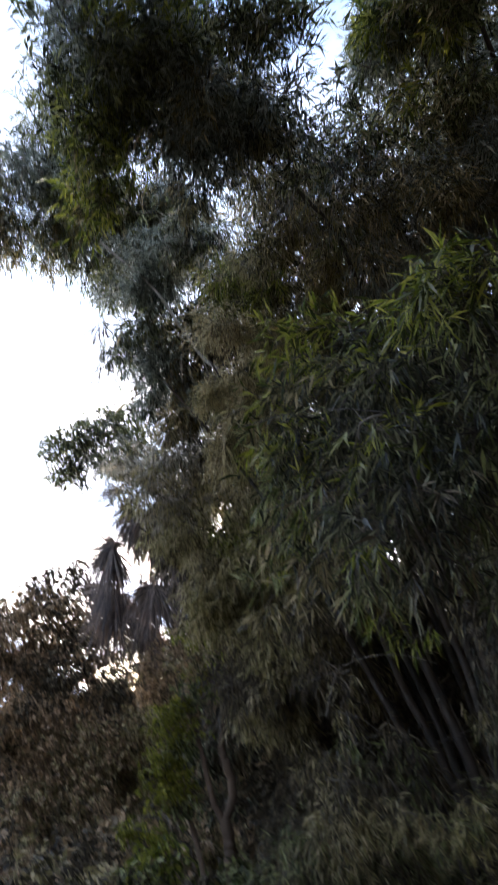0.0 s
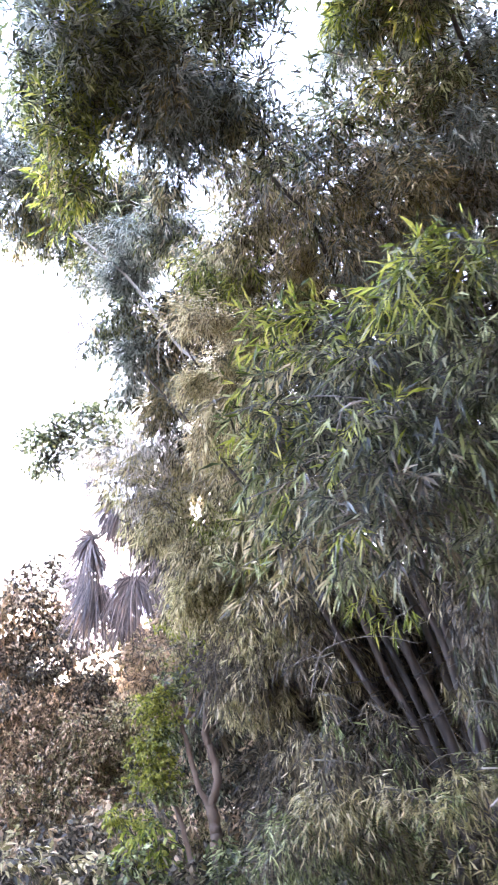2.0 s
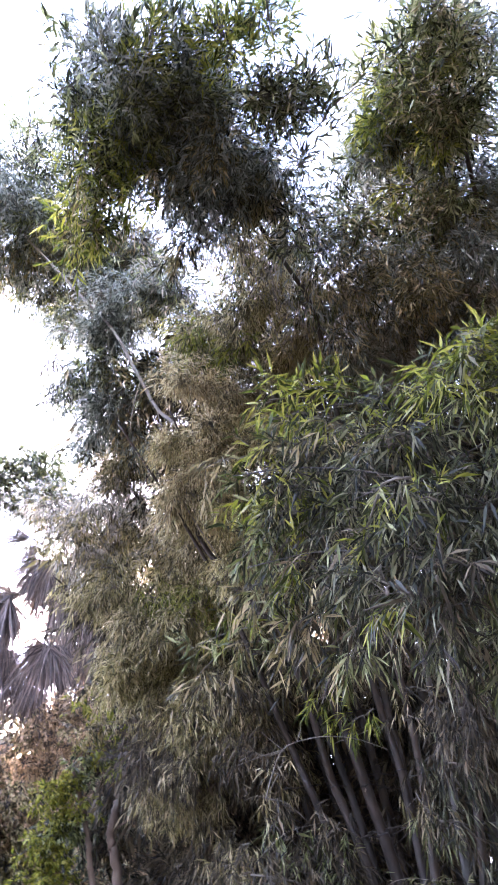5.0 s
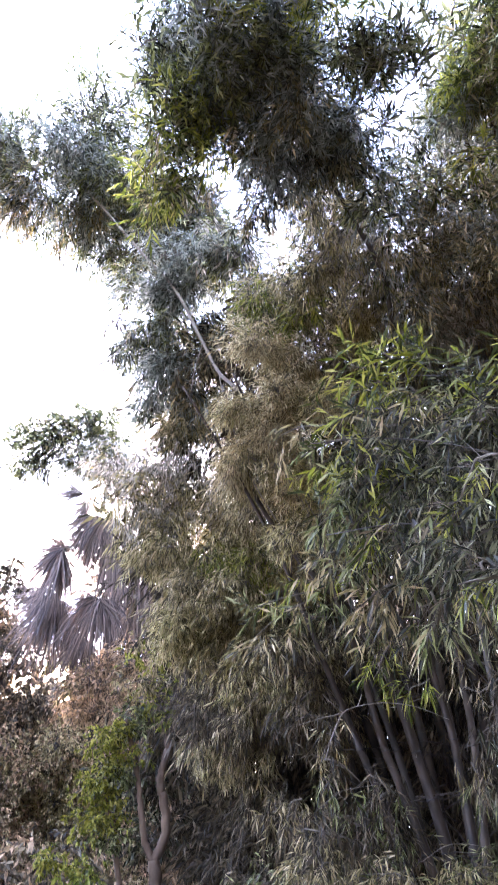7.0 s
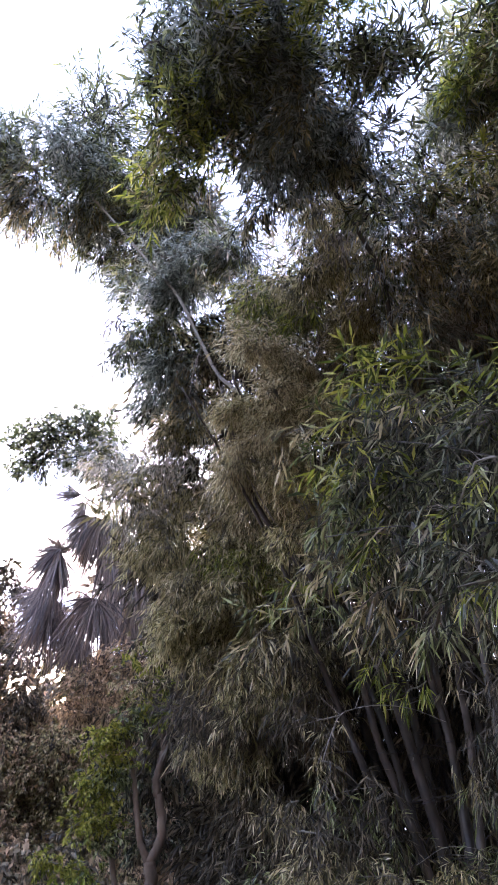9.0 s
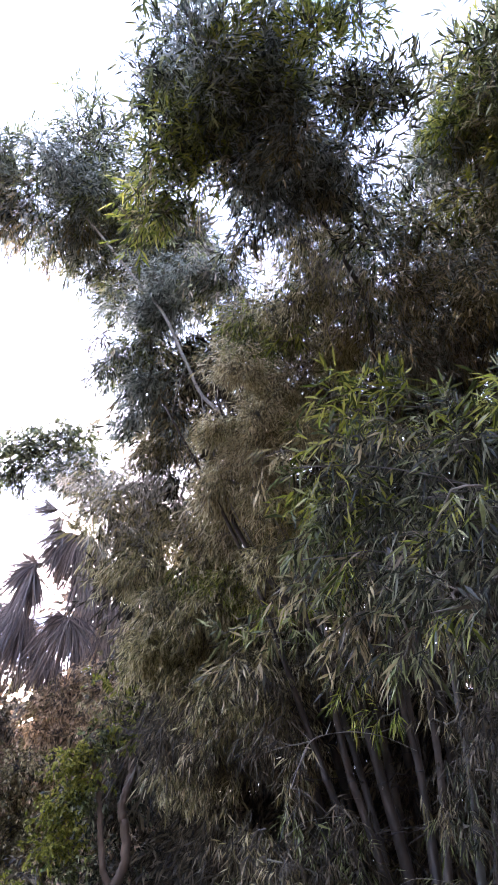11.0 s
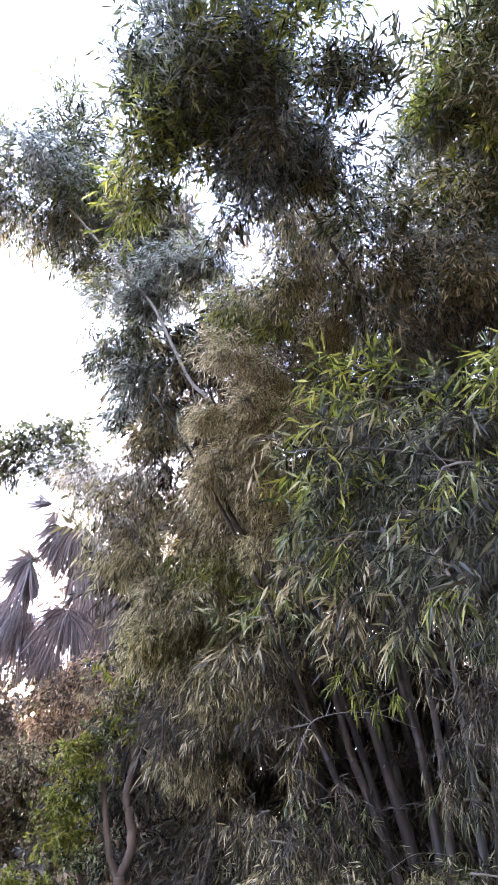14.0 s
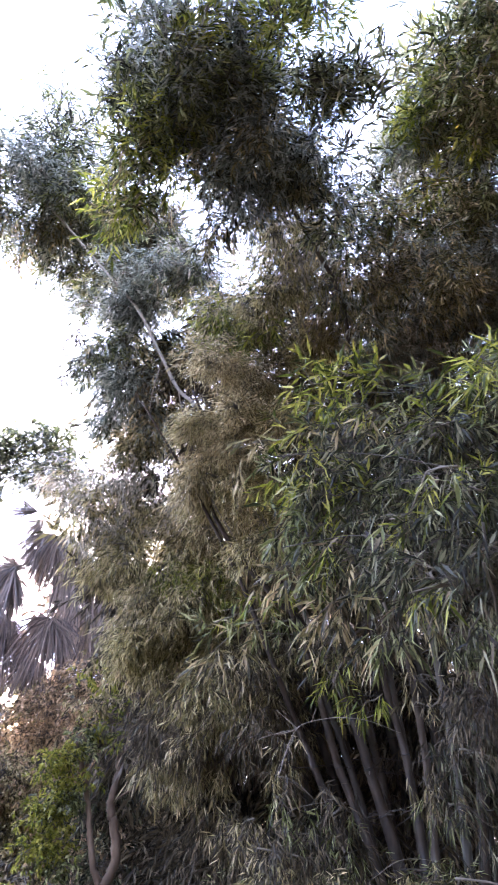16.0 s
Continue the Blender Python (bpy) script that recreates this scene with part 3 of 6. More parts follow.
bough(clump, (-0.37, 2.58, 6.77), (-0.39, 2.46, 6.82), 0.07, 13, 0.130, "green", -0.6, ratio=0.13)
bough(clump, (-0.17, 2.56, 6.76), (-0.19, 2.44, 6.81), 0.07, 13, 0.130, "green", -0.6, ratio=0.13)
bough(clump, (-0.04, 2.54, 6.74), (-0.06, 2.42, 6.80), 0.07, 13, 0.130, "green", -0.6, ratio=0.13)
bough(clump, (-1.15, 2.78, 6.70), (-1.15, 2.66, 6.76), 0.07, 13, 0.130, "green", -0.6, ratio=0.13)
bough(clump, (-0.68, 2.69, 6.74), (-0.69, 2.57, 6.80), 0.07, 13, 0.130, "green", -0.6, ratio=0.13)
bough(clump, (-0.26, 2.60, 6.75), (-0.28, 2.48, 6.80), 0.07, 13, 0.130, "green", -0.6, ratio=0.13)
mass(clump, [(-0.01, 2.74, 6.82), (0.27, 2.82, 6.72), (0.45, 3.06, 6.56), (0.15, 3.21, 6.54)], 0.60, 4, 0.28, 0.16, 32, 0.102, ("deep", "green", "deep", "mist"), -0.1, ratio=0.13)
mass(clump, [(0.16, 3.55, 7.05), (0.56, 3.55, 6.95), (0.88, 4.08, 6.50), (0.59, 4.21, 6.49)], 0.60, 7, 0.31, 0.18, 42, 0.098, ("deep", "green", "mist"), 0.4, ratio=0.16)
mass(clump, [(-0.44, 3.84, 7.19), (0.28, 3.68, 7.19), (0.46, 4.06, 6.89), (-0.17, 4.24, 6.89)], 0.60, 5, 0.39, 0.22, 217, 0.091, ("olive", "gold", "grey", "olive"), 0.6, ratio=0.13)
bough(clump, (0.27, 2.83, 6.55), (0.14, 2.68, 6.65), 0.06, 12, 0.130, "deep", -0.5, ratio=0.125)
bough(clump, (0.36, 2.87, 6.51), (0.40, 2.57, 6.64), 0.06, 14, 0.130, "deep", -0.5, ratio=0.125)
bough(clump, (0.46, 2.74, 6.55), (0.40, 2.56, 6.64), 0.06, 9, 0.130, "green", -0.5, ratio=0.125)
bough(clump, (0.55, 2.75, 6.52), (0.58, 2.51, 6.61), 0.06, 14, 0.130, "green", -0.5, ratio=0.125)
bough(clump, (0.42, 2.86, 6.50), (0.27, 2.70, 6.61), 0.06, 12, 0.130, "green", -0.5, ratio=0.125)
bough(clump, (0.54, 2.89, 6.45), (0.60, 2.70, 6.53), 0.06, 14, 0.130, "green", -0.5, ratio=0.125)
bough(clump, (0.45, 3.01, 6.41), (0.54, 2.89, 6.45), 0.06, 12, 0.130, "deep", -0.5, ratio=0.125)
bough(clump, (0.41, 3.20, 6.31), (0.55, 3.12, 6.31), 0.06, 12, 0.130, "deep", -0.5, ratio=0.125)
bough(clump, (0.60, 2.77, 6.49), (0.73, 2.61, 6.53), 0.06, 9, 0.130, "green", -0.5, ratio=0.125)
mass(clump, [(-0.49, 4.23, 6.68), (-0.22, 4.16, 6.71), (-0.26, 4.36, 6.56), (-0.48, 4.51, 6.45)], 0.40, 4, 0.33, 0.19, 32, 0.098, ("mist", "deep", "olive"), 0.6, ratio=0.15)
bough(clump, (-0.38, 4.28, 6.50), (-0.50, 4.53, 6.30), 0.11, 24, 0.113, "deep", 0.8)
bough(clump, (-0.89, 3.99, 6.38), (-0.99, 4.16, 6.24), 0.09, 15, 0.115, "olive", 0.7)
mass(clump, [(0.02, 4.50, 7.17), (0.49, 4.38, 7.16), (0.73, 4.76, 6.79), (0.26, 4.90, 6.80)], 0.80, 4, 0.52, 0.30, 246, 0.092, ("olive", "gold", "grey", "gold"), 0.75, ratio=0.12)
mass(clump, [(0.33, 5.02, 6.81), (0.97, 4.92, 6.71), (1.29, 5.30, 6.21), (0.56, 5.49, 6.29)], 0.80, 4, 0.53, 0.30, 380, 0.094, ("olive", "gold", "gold", "grey"), 0.8, ratio=0.12)
mass(clump, [(1.05, 4.52, 6.89), (1.33, 4.50, 6.79), (1.55, 5.11, 6.12), (1.37, 5.18, 6.14)], 0.70, 4, 0.52, 0.30, 123, 0.100, ("olive", "green", "olive", "mist"), 0.8, ratio=0.13)
bough(clump, (0.23, 4.76, 6.92), (0.16, 5.13, 6.61), 0.12, 24, 0.116, "green", 0.6)
bough(clump, (0.47, 5.23, 6.29), (0.24, 5.41, 6.16), 0.13, 33, 0.132, "lime", 0.5)
mass(clump, [(0.72, 4.43, 7.32), (1.02, 4.34, 7.29), (1.30, 4.59, 7.00), (1.00, 4.69, 7.03)], 0.80, 4, 0.48, 0.28, 78, 0.099, ("mist", "olive", "green"), 0.7, ratio=0.13)
# wing masses take the haze-pale leaf too
mass(clump, [(-4.26, 6.00, 8.59), (-3.19, 5.89, 9.10), (-2.94, 6.32, 8.83), (-4.25, 6.38, 8.27)], 0.90, 5, 0.61, 0.35, 306, 0.111, ("green", "mist", "mist", "green"), 0.2, ratio=0.16)
mass(clump, [(-3.05, 5.86, 9.16), (-2.06, 5.85, 9.38), (-1.80, 6.31, 9.07), (-2.94, 6.35, 8.81)], 0.90, 4, 0.61, 0.35, 319, 0.111, ("green", "mist", "deep", "mist"), 0.2, ratio=0.16)
mass(clump, [(-3.41, 6.40, 8.61), (-1.83, 6.38, 9.02), (-1.53, 6.75, 8.73), (-3.16, 6.84, 8.30)], 0.90, 5, 0.61, 0.35, 352, 0.111, ("mist", "green", "mist", "olive"), 0.45, ratio=0.15)
mass(clump, [(-2.67, 6.81, 8.48), (-1.29, 6.72, 8.77), (-1.45, 7.09, 8.41), (-2.01, 7.13, 8.31)], 0.90, 4, 0.57, 0.33, 189, 0.111, ("green", "deep", "mist", "mist"), 0.5, ratio=0.15)
mass(clump, [(-2.73, 5.57, 9.45), (-2.26, 5.57, 9.55), (-2.08, 5.84, 9.39), (-2.67, 5.83, 9.28)], 0.60, 4, 0.46, 0.27, 63, 0.116, ("deep", "green", "green"), -0.1, ratio=0.15)
bough(clump, (-2.60, 5.61, 9.45), (-2.75, 5.25, 9.65), 0.10, 27, 0.135, "green", -0.2)
bough(clump, (-2.43, 5.54, 9.53), (-2.45, 5.24, 9.72), 0.08, 15, 0.135, "green", -0.3)
bough(clump, (-3.29, 5.91, 9.05), (-3.20, 5.67, 9.25), 0.11, 27, 0.135, "green", -0.2)
bough(clump, (-3.80, 6.02, 8.78), (-3.63, 5.89, 8.95), 0.12, 27, 0.135, "green", -0.1)
bough(clump, (-3.22, 6.68, 8.44), (-3.29, 6.90, 8.20), 0.11, 24, 0.135, "olive", 0.6)
bough(clump, (-3.03, 6.73, 8.44), (-3.04, 6.95, 8.23), 0.11, 24, 0.135, "green", 0.6)
bough(clump, (-2.77, 6.84, 8.42), (-2.70, 7.07, 8.21), 0.11, 24, 0.135, "olive", 0.6)
bough(clump, (-2.53, 6.95, 8.38), (-2.42, 7.16, 8.20), 0.11, 24, 0.135, "green", 0.6)
bough(clump, (-2.21, 7.05, 8.35), (-2.25, 7.34, 8.04), 0.11, 24, 0.135, "green", 0.6)
bough(clump, (-1.97, 7.10, 8.34), (-1.82, 7.28, 8.18), 0.11, 24, 0.135, "olive", 0.6)
bough(clump, (-3.58, 6.45, 8.51), (-3.69, 6.63, 8.30), 0.11, 24, 0.135, "green", 0.6)
mass(clump, [(-1.80, 6.02, 8.79), (-0.74, 6.11, 8.77), (-0.37, 6.66, 8.28), (-1.67, 6.71, 8.20)], 0.80, 5, 0.62, 0.35, 587, 0.101, ("olive", "deep", "mist", "green"), 0.5, ratio=0.14)
mass(clump, [(-1.28, 6.16, 7.80), (-0.28, 6.06, 7.87), (-0.05, 6.38, 7.54), (-0.98, 6.52, 7.45)], 0.70, 4, 0.54, 0.31, 248, 0.103, ("deep", "olive", "mist", "green"), 0.55, ratio=0.14)
mass(clump, [(-0.53, 5.87, 7.80), (0.22, 5.72, 7.84), (0.42, 6.13, 7.42), (-0.21, 6.26, 7.39)], 0.60, 4, 0.53, 0.30, 53, 0.119, ("grey", "green", "grey"), 0.4, ratio=0.14)
mass(clump, [(-1.08, 5.75, 8.04), (-0.62, 5.79, 8.00), (-0.51, 5.94, 7.87), (-0.97, 5.94, 7.88)], 0.60, 4, 0.47, 0.27, 11, 0.120, ("green", "grey"), 0.4, ratio=0.14)
mass(clump, [(-1.70, 6.39, 7.53), (-1.09, 6.38, 7.59), (-0.75, 6.84, 7.09), (-1.74, 6.90, 6.96)], 0.80, 4, 0.51, 0.29, 394, 0.098, ("green", "mist", "mist", "mist"), 0.45, ratio=0.15)
mass(clump, [(-1.76, 6.96, 6.87), (-0.66, 6.90, 7.02), (-0.35, 7.20, 6.60), (-1.46, 7.29, 6.48)], 0.80, 4, 0.51, 0.29, 390, 0.098, ("mist", "mist", "green", "mist"), 0.5, ratio=0.15)
mass(clump, [(-1.29, 7.09, 6.25), (-0.35, 7.04, 6.32), (-0.11, 7.33, 5.84), (-1.01, 7.43, 5.73)], 0.80, 4, 0.49, 0.28, 360, 0.095, ("mist", "olive", "mist", "mist", "olive"), 0.6, ratio=0.14)
bough(clump, (-1.54, 6.48, 6.39), (-1.77, 6.66, 6.10), 0.08, 33, 0.110, "deep", 0.6)
bough(clump, (-1.66, 6.35, 6.69), (-1.75, 6.43, 6.57), 0.07, 18, 0.111, "shade", 0.4)
bough(clump, (-1.46, 6.20, 6.88), (-1.68, 6.17, 6.89), 0.08, 21, 0.111, "mist", 0.3)
bough(clump, (-1.15, 6.93, 5.78), (-1.31, 6.98, 5.68), 0.08, 18, 0.110, "deep", 0.6)
mass(clump, [(-0.58, 6.53, 7.58), (-0.21, 6.57, 7.51), (-0.09, 7.21, 6.73), (-0.27, 7.24, 6.71)], 0.50, 4, 0.42, 0.24, 98, 0.104, ("mist", "deep", "green"), 0.5, ratio=0.14)
mass(clump, [(-0.48, 5.54, 6.72), (0.33, 5.46, 6.68), (0.66, 5.67, 6.36), (-0.28, 5.80, 6.42)], 0.80, 4, 0.46, 0.26, 301, 0.092, ("gold", "olive", "green", "olive", "lime"), 0.6, ratio=0.12)
mass(clump, [(-0.24, 5.57, 6.07), (0.60, 5.45, 6.00), (0.69, 5.73, 5.63), (-0.08, 5.92, 5.60)], 0.70, 4, 0.44, 0.25, 505, 0.080, ("dry", "gold", "olive", "gold", "dry"), 0.5, ratio=0.1)
mass(clump, [(-0.33, 5.75, 5.36), (0.64, 5.56, 5.35), (0.70, 5.74, 5.07), (-0.25, 5.99, 4.97)], 0.70, 4, 0.42, 0.24, 496, 0.076, ("dry", "dry", "gold", "dry"), 0.6, ratio=0.1)
mass(clump, [(-0.29, 6.20, 5.01), (0.59, 6.02, 5.06), (0.60, 6.25, 4.64), (-0.15, 6.41, 4.60)], 0.70, 4, 0.43, 0.25, 370, 0.082, ("dry", "gold", "olive", "dry"), 0.7, ratio=0.1)
mass(clump, [(-0.02, 6.85, 4.81), (0.83, 6.66, 4.86), (1.30, 6.90, 3.97), (0.35, 7.12, 4.04)], 0.70, 5, 0.52, 0.30, 508, 0.092, ("olive", "dry", "olive", "brown"), 0.7, ratio=0.11)
bough(clump, (-0.18, 5.88, 5.66), (-0.37, 6.11, 5.37), 0.11, 39, 0.097, "dry", 0.6, ratio=0.1)
# pale masses near the sun, glare painted in by the paled grey leaf
mass(clump, [(-1.73, 7.93, 5.58), (-0.80, 7.84, 5.83), (-0.73, 8.04, 5.44), (-1.53, 8.07, 5.32)], 0.80, 4, 0.54, 0.31, 172, 0.109, ("grey", "grey", "gold", "grey"), 0.55, ratio=0.11)
mass(clump, [(-1.44, 8.02, 5.22), (-0.64, 8.01, 5.27), (-0.64, 8.19, 4.87), (-1.26, 8.19, 4.85)], 0.80, 4, 0.54, 0.31, 175, 0.107, ("grey", "gold", "olive", "grey"), 0.65, ratio=0.11)
mass(clump, [(-0.89, 7.31, 5.54), (-0.31, 7.25, 5.61), (-0.34, 7.38, 5.38), (-0.60, 7.43, 5.31)], 0.60, 4, 0.45, 0.26, 53, 0.101, ("olive", "grey", "deep"), 0.6, ratio=0.12)
bough(clump, (-1.59, 8.03, 5.41), (-1.80, 8.12, 5.17), 0.11, 24, 0.121, "grey", 0.6, ratio=0.11)
bough(clump, (-1.31, 8.18, 4.88), (-1.33, 8.33, 4.50), 0.11, 30, 0.119, "gold", 0.8, ratio=0.11)
mass(clump, [(-0.64, 7.63, 5.37), (-0.01, 7.55, 5.43), (0.08, 7.81, 4.86), (-0.40, 7.88, 4.81)], 0.40, 4, 0.37, 0.21, 73, 0.108, ("olive", "grey"), 0.6, ratio=0.12)
mass(clump, [(-1.57, 8.52, 5.99), (-0.22, 8.42, 6.17), (-0.07, 8.84, 5.31), (-1.09, 8.96, 5.11)], 0.50, 6, 0.59, 0.34, 135, 0.123, ("olive", "grey", "shade"), 0.6, ratio=0.13)
mass(clump, [(-1.24, 3.36, 7.36), (-0.58, 3.24, 7.42), (-0.34, 3.81, 7.08), (-1.09, 3.90, 7.05)], 0.50, 6, 0.44, 0.25, 130, 0.093, ("deep", "green"), 0.1, ratio=0.16)
mass(clump, [(0.67, 6.41, 6.09), (1.50, 6.14, 6.08), (1.53, 6.67, 5.29), (0.82, 6.89, 5.28)], 0.50, 6, 0.46, 0.26, 168, 0.110, ("olive", "shade", "deep"), 0.7, ratio=0.13)
mass(clump, [(-0.34, 6.99, 6.03), (0.57, 6.81, 6.09), (0.77, 7.44, 4.92), (0.01, 7.60, 4.87)], 0.50, 9, 0.48, 0.27, 169, 0.106, ("dry", "olive", "dry"), 0.7, ratio=0.12)
mass(clump, [(1.07, 5.70, 6.48), (1.89, 5.40, 6.41), (2.04, 5.83, 5.81), (1.22, 6.16, 5.86)], 0.50, 6, 0.45, 0.26, 148, 0.103, ("shade", "olive", "mist"), 0.7, ratio=0.13)
# dark fill behind the culms and gaps, its shade put into the leaf colour
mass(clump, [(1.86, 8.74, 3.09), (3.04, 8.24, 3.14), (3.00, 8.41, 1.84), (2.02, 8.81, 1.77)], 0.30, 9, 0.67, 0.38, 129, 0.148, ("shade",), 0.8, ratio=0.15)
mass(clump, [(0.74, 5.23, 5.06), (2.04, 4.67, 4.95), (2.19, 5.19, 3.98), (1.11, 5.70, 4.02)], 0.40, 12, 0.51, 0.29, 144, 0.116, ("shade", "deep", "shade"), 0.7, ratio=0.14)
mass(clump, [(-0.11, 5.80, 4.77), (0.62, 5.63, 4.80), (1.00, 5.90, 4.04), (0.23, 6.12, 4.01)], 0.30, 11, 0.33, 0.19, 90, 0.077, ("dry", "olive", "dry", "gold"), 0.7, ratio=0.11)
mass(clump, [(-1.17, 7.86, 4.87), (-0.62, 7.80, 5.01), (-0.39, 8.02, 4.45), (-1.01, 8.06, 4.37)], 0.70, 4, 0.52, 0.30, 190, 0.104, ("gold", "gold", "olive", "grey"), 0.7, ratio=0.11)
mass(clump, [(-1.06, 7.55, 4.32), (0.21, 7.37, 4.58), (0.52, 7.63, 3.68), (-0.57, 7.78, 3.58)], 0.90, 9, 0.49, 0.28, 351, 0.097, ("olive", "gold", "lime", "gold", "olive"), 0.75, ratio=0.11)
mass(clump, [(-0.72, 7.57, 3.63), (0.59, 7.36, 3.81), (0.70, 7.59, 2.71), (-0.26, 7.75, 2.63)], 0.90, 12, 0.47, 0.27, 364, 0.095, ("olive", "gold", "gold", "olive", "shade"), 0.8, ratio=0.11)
# shaded leaf colour mixed into the lower masses to dim the foot
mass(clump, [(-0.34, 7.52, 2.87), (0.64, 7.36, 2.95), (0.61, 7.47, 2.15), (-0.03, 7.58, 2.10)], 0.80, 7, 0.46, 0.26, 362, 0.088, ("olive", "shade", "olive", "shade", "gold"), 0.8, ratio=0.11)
bough(clump, (-0.12, 7.48, 2.26), (-0.11, 7.50, 1.97), 0.11, 27, 0.101, "olive", 0.9, ratio=0.105)
bough(clump, (0.11, 7.45, 2.23), (0.12, 7.47, 1.94), 0.11, 27, 0.101, "olive", 0.9, ratio=0.105)
bough(clump, (0.31, 7.42, 2.25), (0.31, 7.44, 1.95), 0.11, 27, 0.101, "olive", 0.9, ratio=0.105)
bough(clump, (0.53, 7.37, 2.31), (0.53, 7.40, 2.02), 0.11, 27, 0.101, "olive", 0.9, ratio=0.105)
bough(clump, (-0.25, 7.45, 2.57), (-0.23, 7.49, 2.26), 0.11, 27, 0.101, "shade", 0.9, ratio=0.105)
bough(clump, (0.67, 7.30, 2.64), (0.67, 7.34, 2.34), 0.11, 27, 0.101, "shade", 0.9, ratio=0.105)
bough(clump, (0.62, 5.87, 3.41), (-0.01, 6.07, 3.18), 0.10, 13, 0.153, "green", 0.5, ratio=0.12)
bough(clump, (0.75, 5.80, 3.51), (0.17, 5.99, 3.36), 0.10, 13, 0.153, "lime", 0.5, ratio=0.12)
bough(clump, (0.53, 5.92, 3.31), (0.07, 6.12, 2.95), 0.10, 13, 0.153, "olive", 0.5, ratio=0.12)
bough(clump, (0.82, 5.84, 3.32), (0.44, 5.98, 3.21), 0.10, 13, 0.153, "green", 0.5, ratio=0.12)
bough(clump, (0.21, 6.08, 3.01), (-0.01, 6.17, 2.75), 0.10, 13, 0.153, "olive", 0.5, ratio=0.12)
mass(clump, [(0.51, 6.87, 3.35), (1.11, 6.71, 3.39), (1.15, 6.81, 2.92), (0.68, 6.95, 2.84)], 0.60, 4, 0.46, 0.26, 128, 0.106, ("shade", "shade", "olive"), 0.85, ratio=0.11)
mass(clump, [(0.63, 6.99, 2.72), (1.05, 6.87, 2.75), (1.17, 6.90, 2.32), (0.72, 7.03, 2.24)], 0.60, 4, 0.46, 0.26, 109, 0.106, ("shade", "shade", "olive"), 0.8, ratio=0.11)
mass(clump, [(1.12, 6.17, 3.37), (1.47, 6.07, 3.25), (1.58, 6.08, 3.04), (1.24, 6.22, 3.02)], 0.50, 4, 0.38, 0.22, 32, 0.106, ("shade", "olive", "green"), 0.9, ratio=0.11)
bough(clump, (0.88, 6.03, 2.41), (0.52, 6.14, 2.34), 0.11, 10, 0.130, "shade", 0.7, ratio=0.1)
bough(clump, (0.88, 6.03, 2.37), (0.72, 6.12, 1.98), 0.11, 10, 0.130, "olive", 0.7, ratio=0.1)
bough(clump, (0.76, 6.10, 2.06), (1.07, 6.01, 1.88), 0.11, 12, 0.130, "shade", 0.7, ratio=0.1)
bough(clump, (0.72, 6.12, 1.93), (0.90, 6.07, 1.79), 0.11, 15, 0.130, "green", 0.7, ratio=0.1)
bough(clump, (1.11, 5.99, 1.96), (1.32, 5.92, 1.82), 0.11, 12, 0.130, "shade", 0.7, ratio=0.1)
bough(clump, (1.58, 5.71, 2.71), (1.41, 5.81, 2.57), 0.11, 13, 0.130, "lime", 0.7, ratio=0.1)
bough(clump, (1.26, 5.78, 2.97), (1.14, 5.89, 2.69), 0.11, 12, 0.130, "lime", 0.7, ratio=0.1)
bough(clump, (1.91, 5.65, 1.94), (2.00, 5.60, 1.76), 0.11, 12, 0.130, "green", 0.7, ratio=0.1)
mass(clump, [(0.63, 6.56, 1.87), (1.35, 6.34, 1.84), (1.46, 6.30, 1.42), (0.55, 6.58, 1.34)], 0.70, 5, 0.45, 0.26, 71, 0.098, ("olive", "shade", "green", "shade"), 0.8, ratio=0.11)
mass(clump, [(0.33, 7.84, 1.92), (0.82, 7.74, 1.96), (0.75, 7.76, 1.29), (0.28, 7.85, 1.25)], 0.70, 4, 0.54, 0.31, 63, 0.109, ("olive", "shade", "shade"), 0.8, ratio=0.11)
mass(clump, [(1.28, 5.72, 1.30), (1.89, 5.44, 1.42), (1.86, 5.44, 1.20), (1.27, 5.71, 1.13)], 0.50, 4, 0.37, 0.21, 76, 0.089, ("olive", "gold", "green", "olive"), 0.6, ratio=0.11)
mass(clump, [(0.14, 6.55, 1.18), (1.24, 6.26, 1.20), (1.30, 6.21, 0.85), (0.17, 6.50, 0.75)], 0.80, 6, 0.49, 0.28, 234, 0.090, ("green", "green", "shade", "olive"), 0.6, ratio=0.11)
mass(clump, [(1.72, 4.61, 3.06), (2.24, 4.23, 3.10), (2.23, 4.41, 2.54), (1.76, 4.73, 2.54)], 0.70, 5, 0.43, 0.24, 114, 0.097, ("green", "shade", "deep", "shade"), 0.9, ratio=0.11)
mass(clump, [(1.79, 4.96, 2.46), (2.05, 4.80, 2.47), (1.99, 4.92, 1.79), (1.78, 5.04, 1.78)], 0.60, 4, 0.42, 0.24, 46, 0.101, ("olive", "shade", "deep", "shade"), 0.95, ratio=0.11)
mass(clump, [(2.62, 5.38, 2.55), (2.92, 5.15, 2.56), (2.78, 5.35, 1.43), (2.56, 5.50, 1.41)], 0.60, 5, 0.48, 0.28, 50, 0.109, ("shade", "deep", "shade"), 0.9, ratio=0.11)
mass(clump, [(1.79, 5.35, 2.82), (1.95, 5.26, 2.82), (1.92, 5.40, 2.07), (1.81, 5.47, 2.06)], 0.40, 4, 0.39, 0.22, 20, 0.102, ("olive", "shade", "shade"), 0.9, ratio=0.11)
# backing masses in the shaded leaf colour stand for the dark inside of the clump
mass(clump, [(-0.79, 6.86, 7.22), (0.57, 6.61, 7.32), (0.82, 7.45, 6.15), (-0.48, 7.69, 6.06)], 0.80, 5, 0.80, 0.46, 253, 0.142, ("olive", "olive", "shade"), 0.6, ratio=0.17)
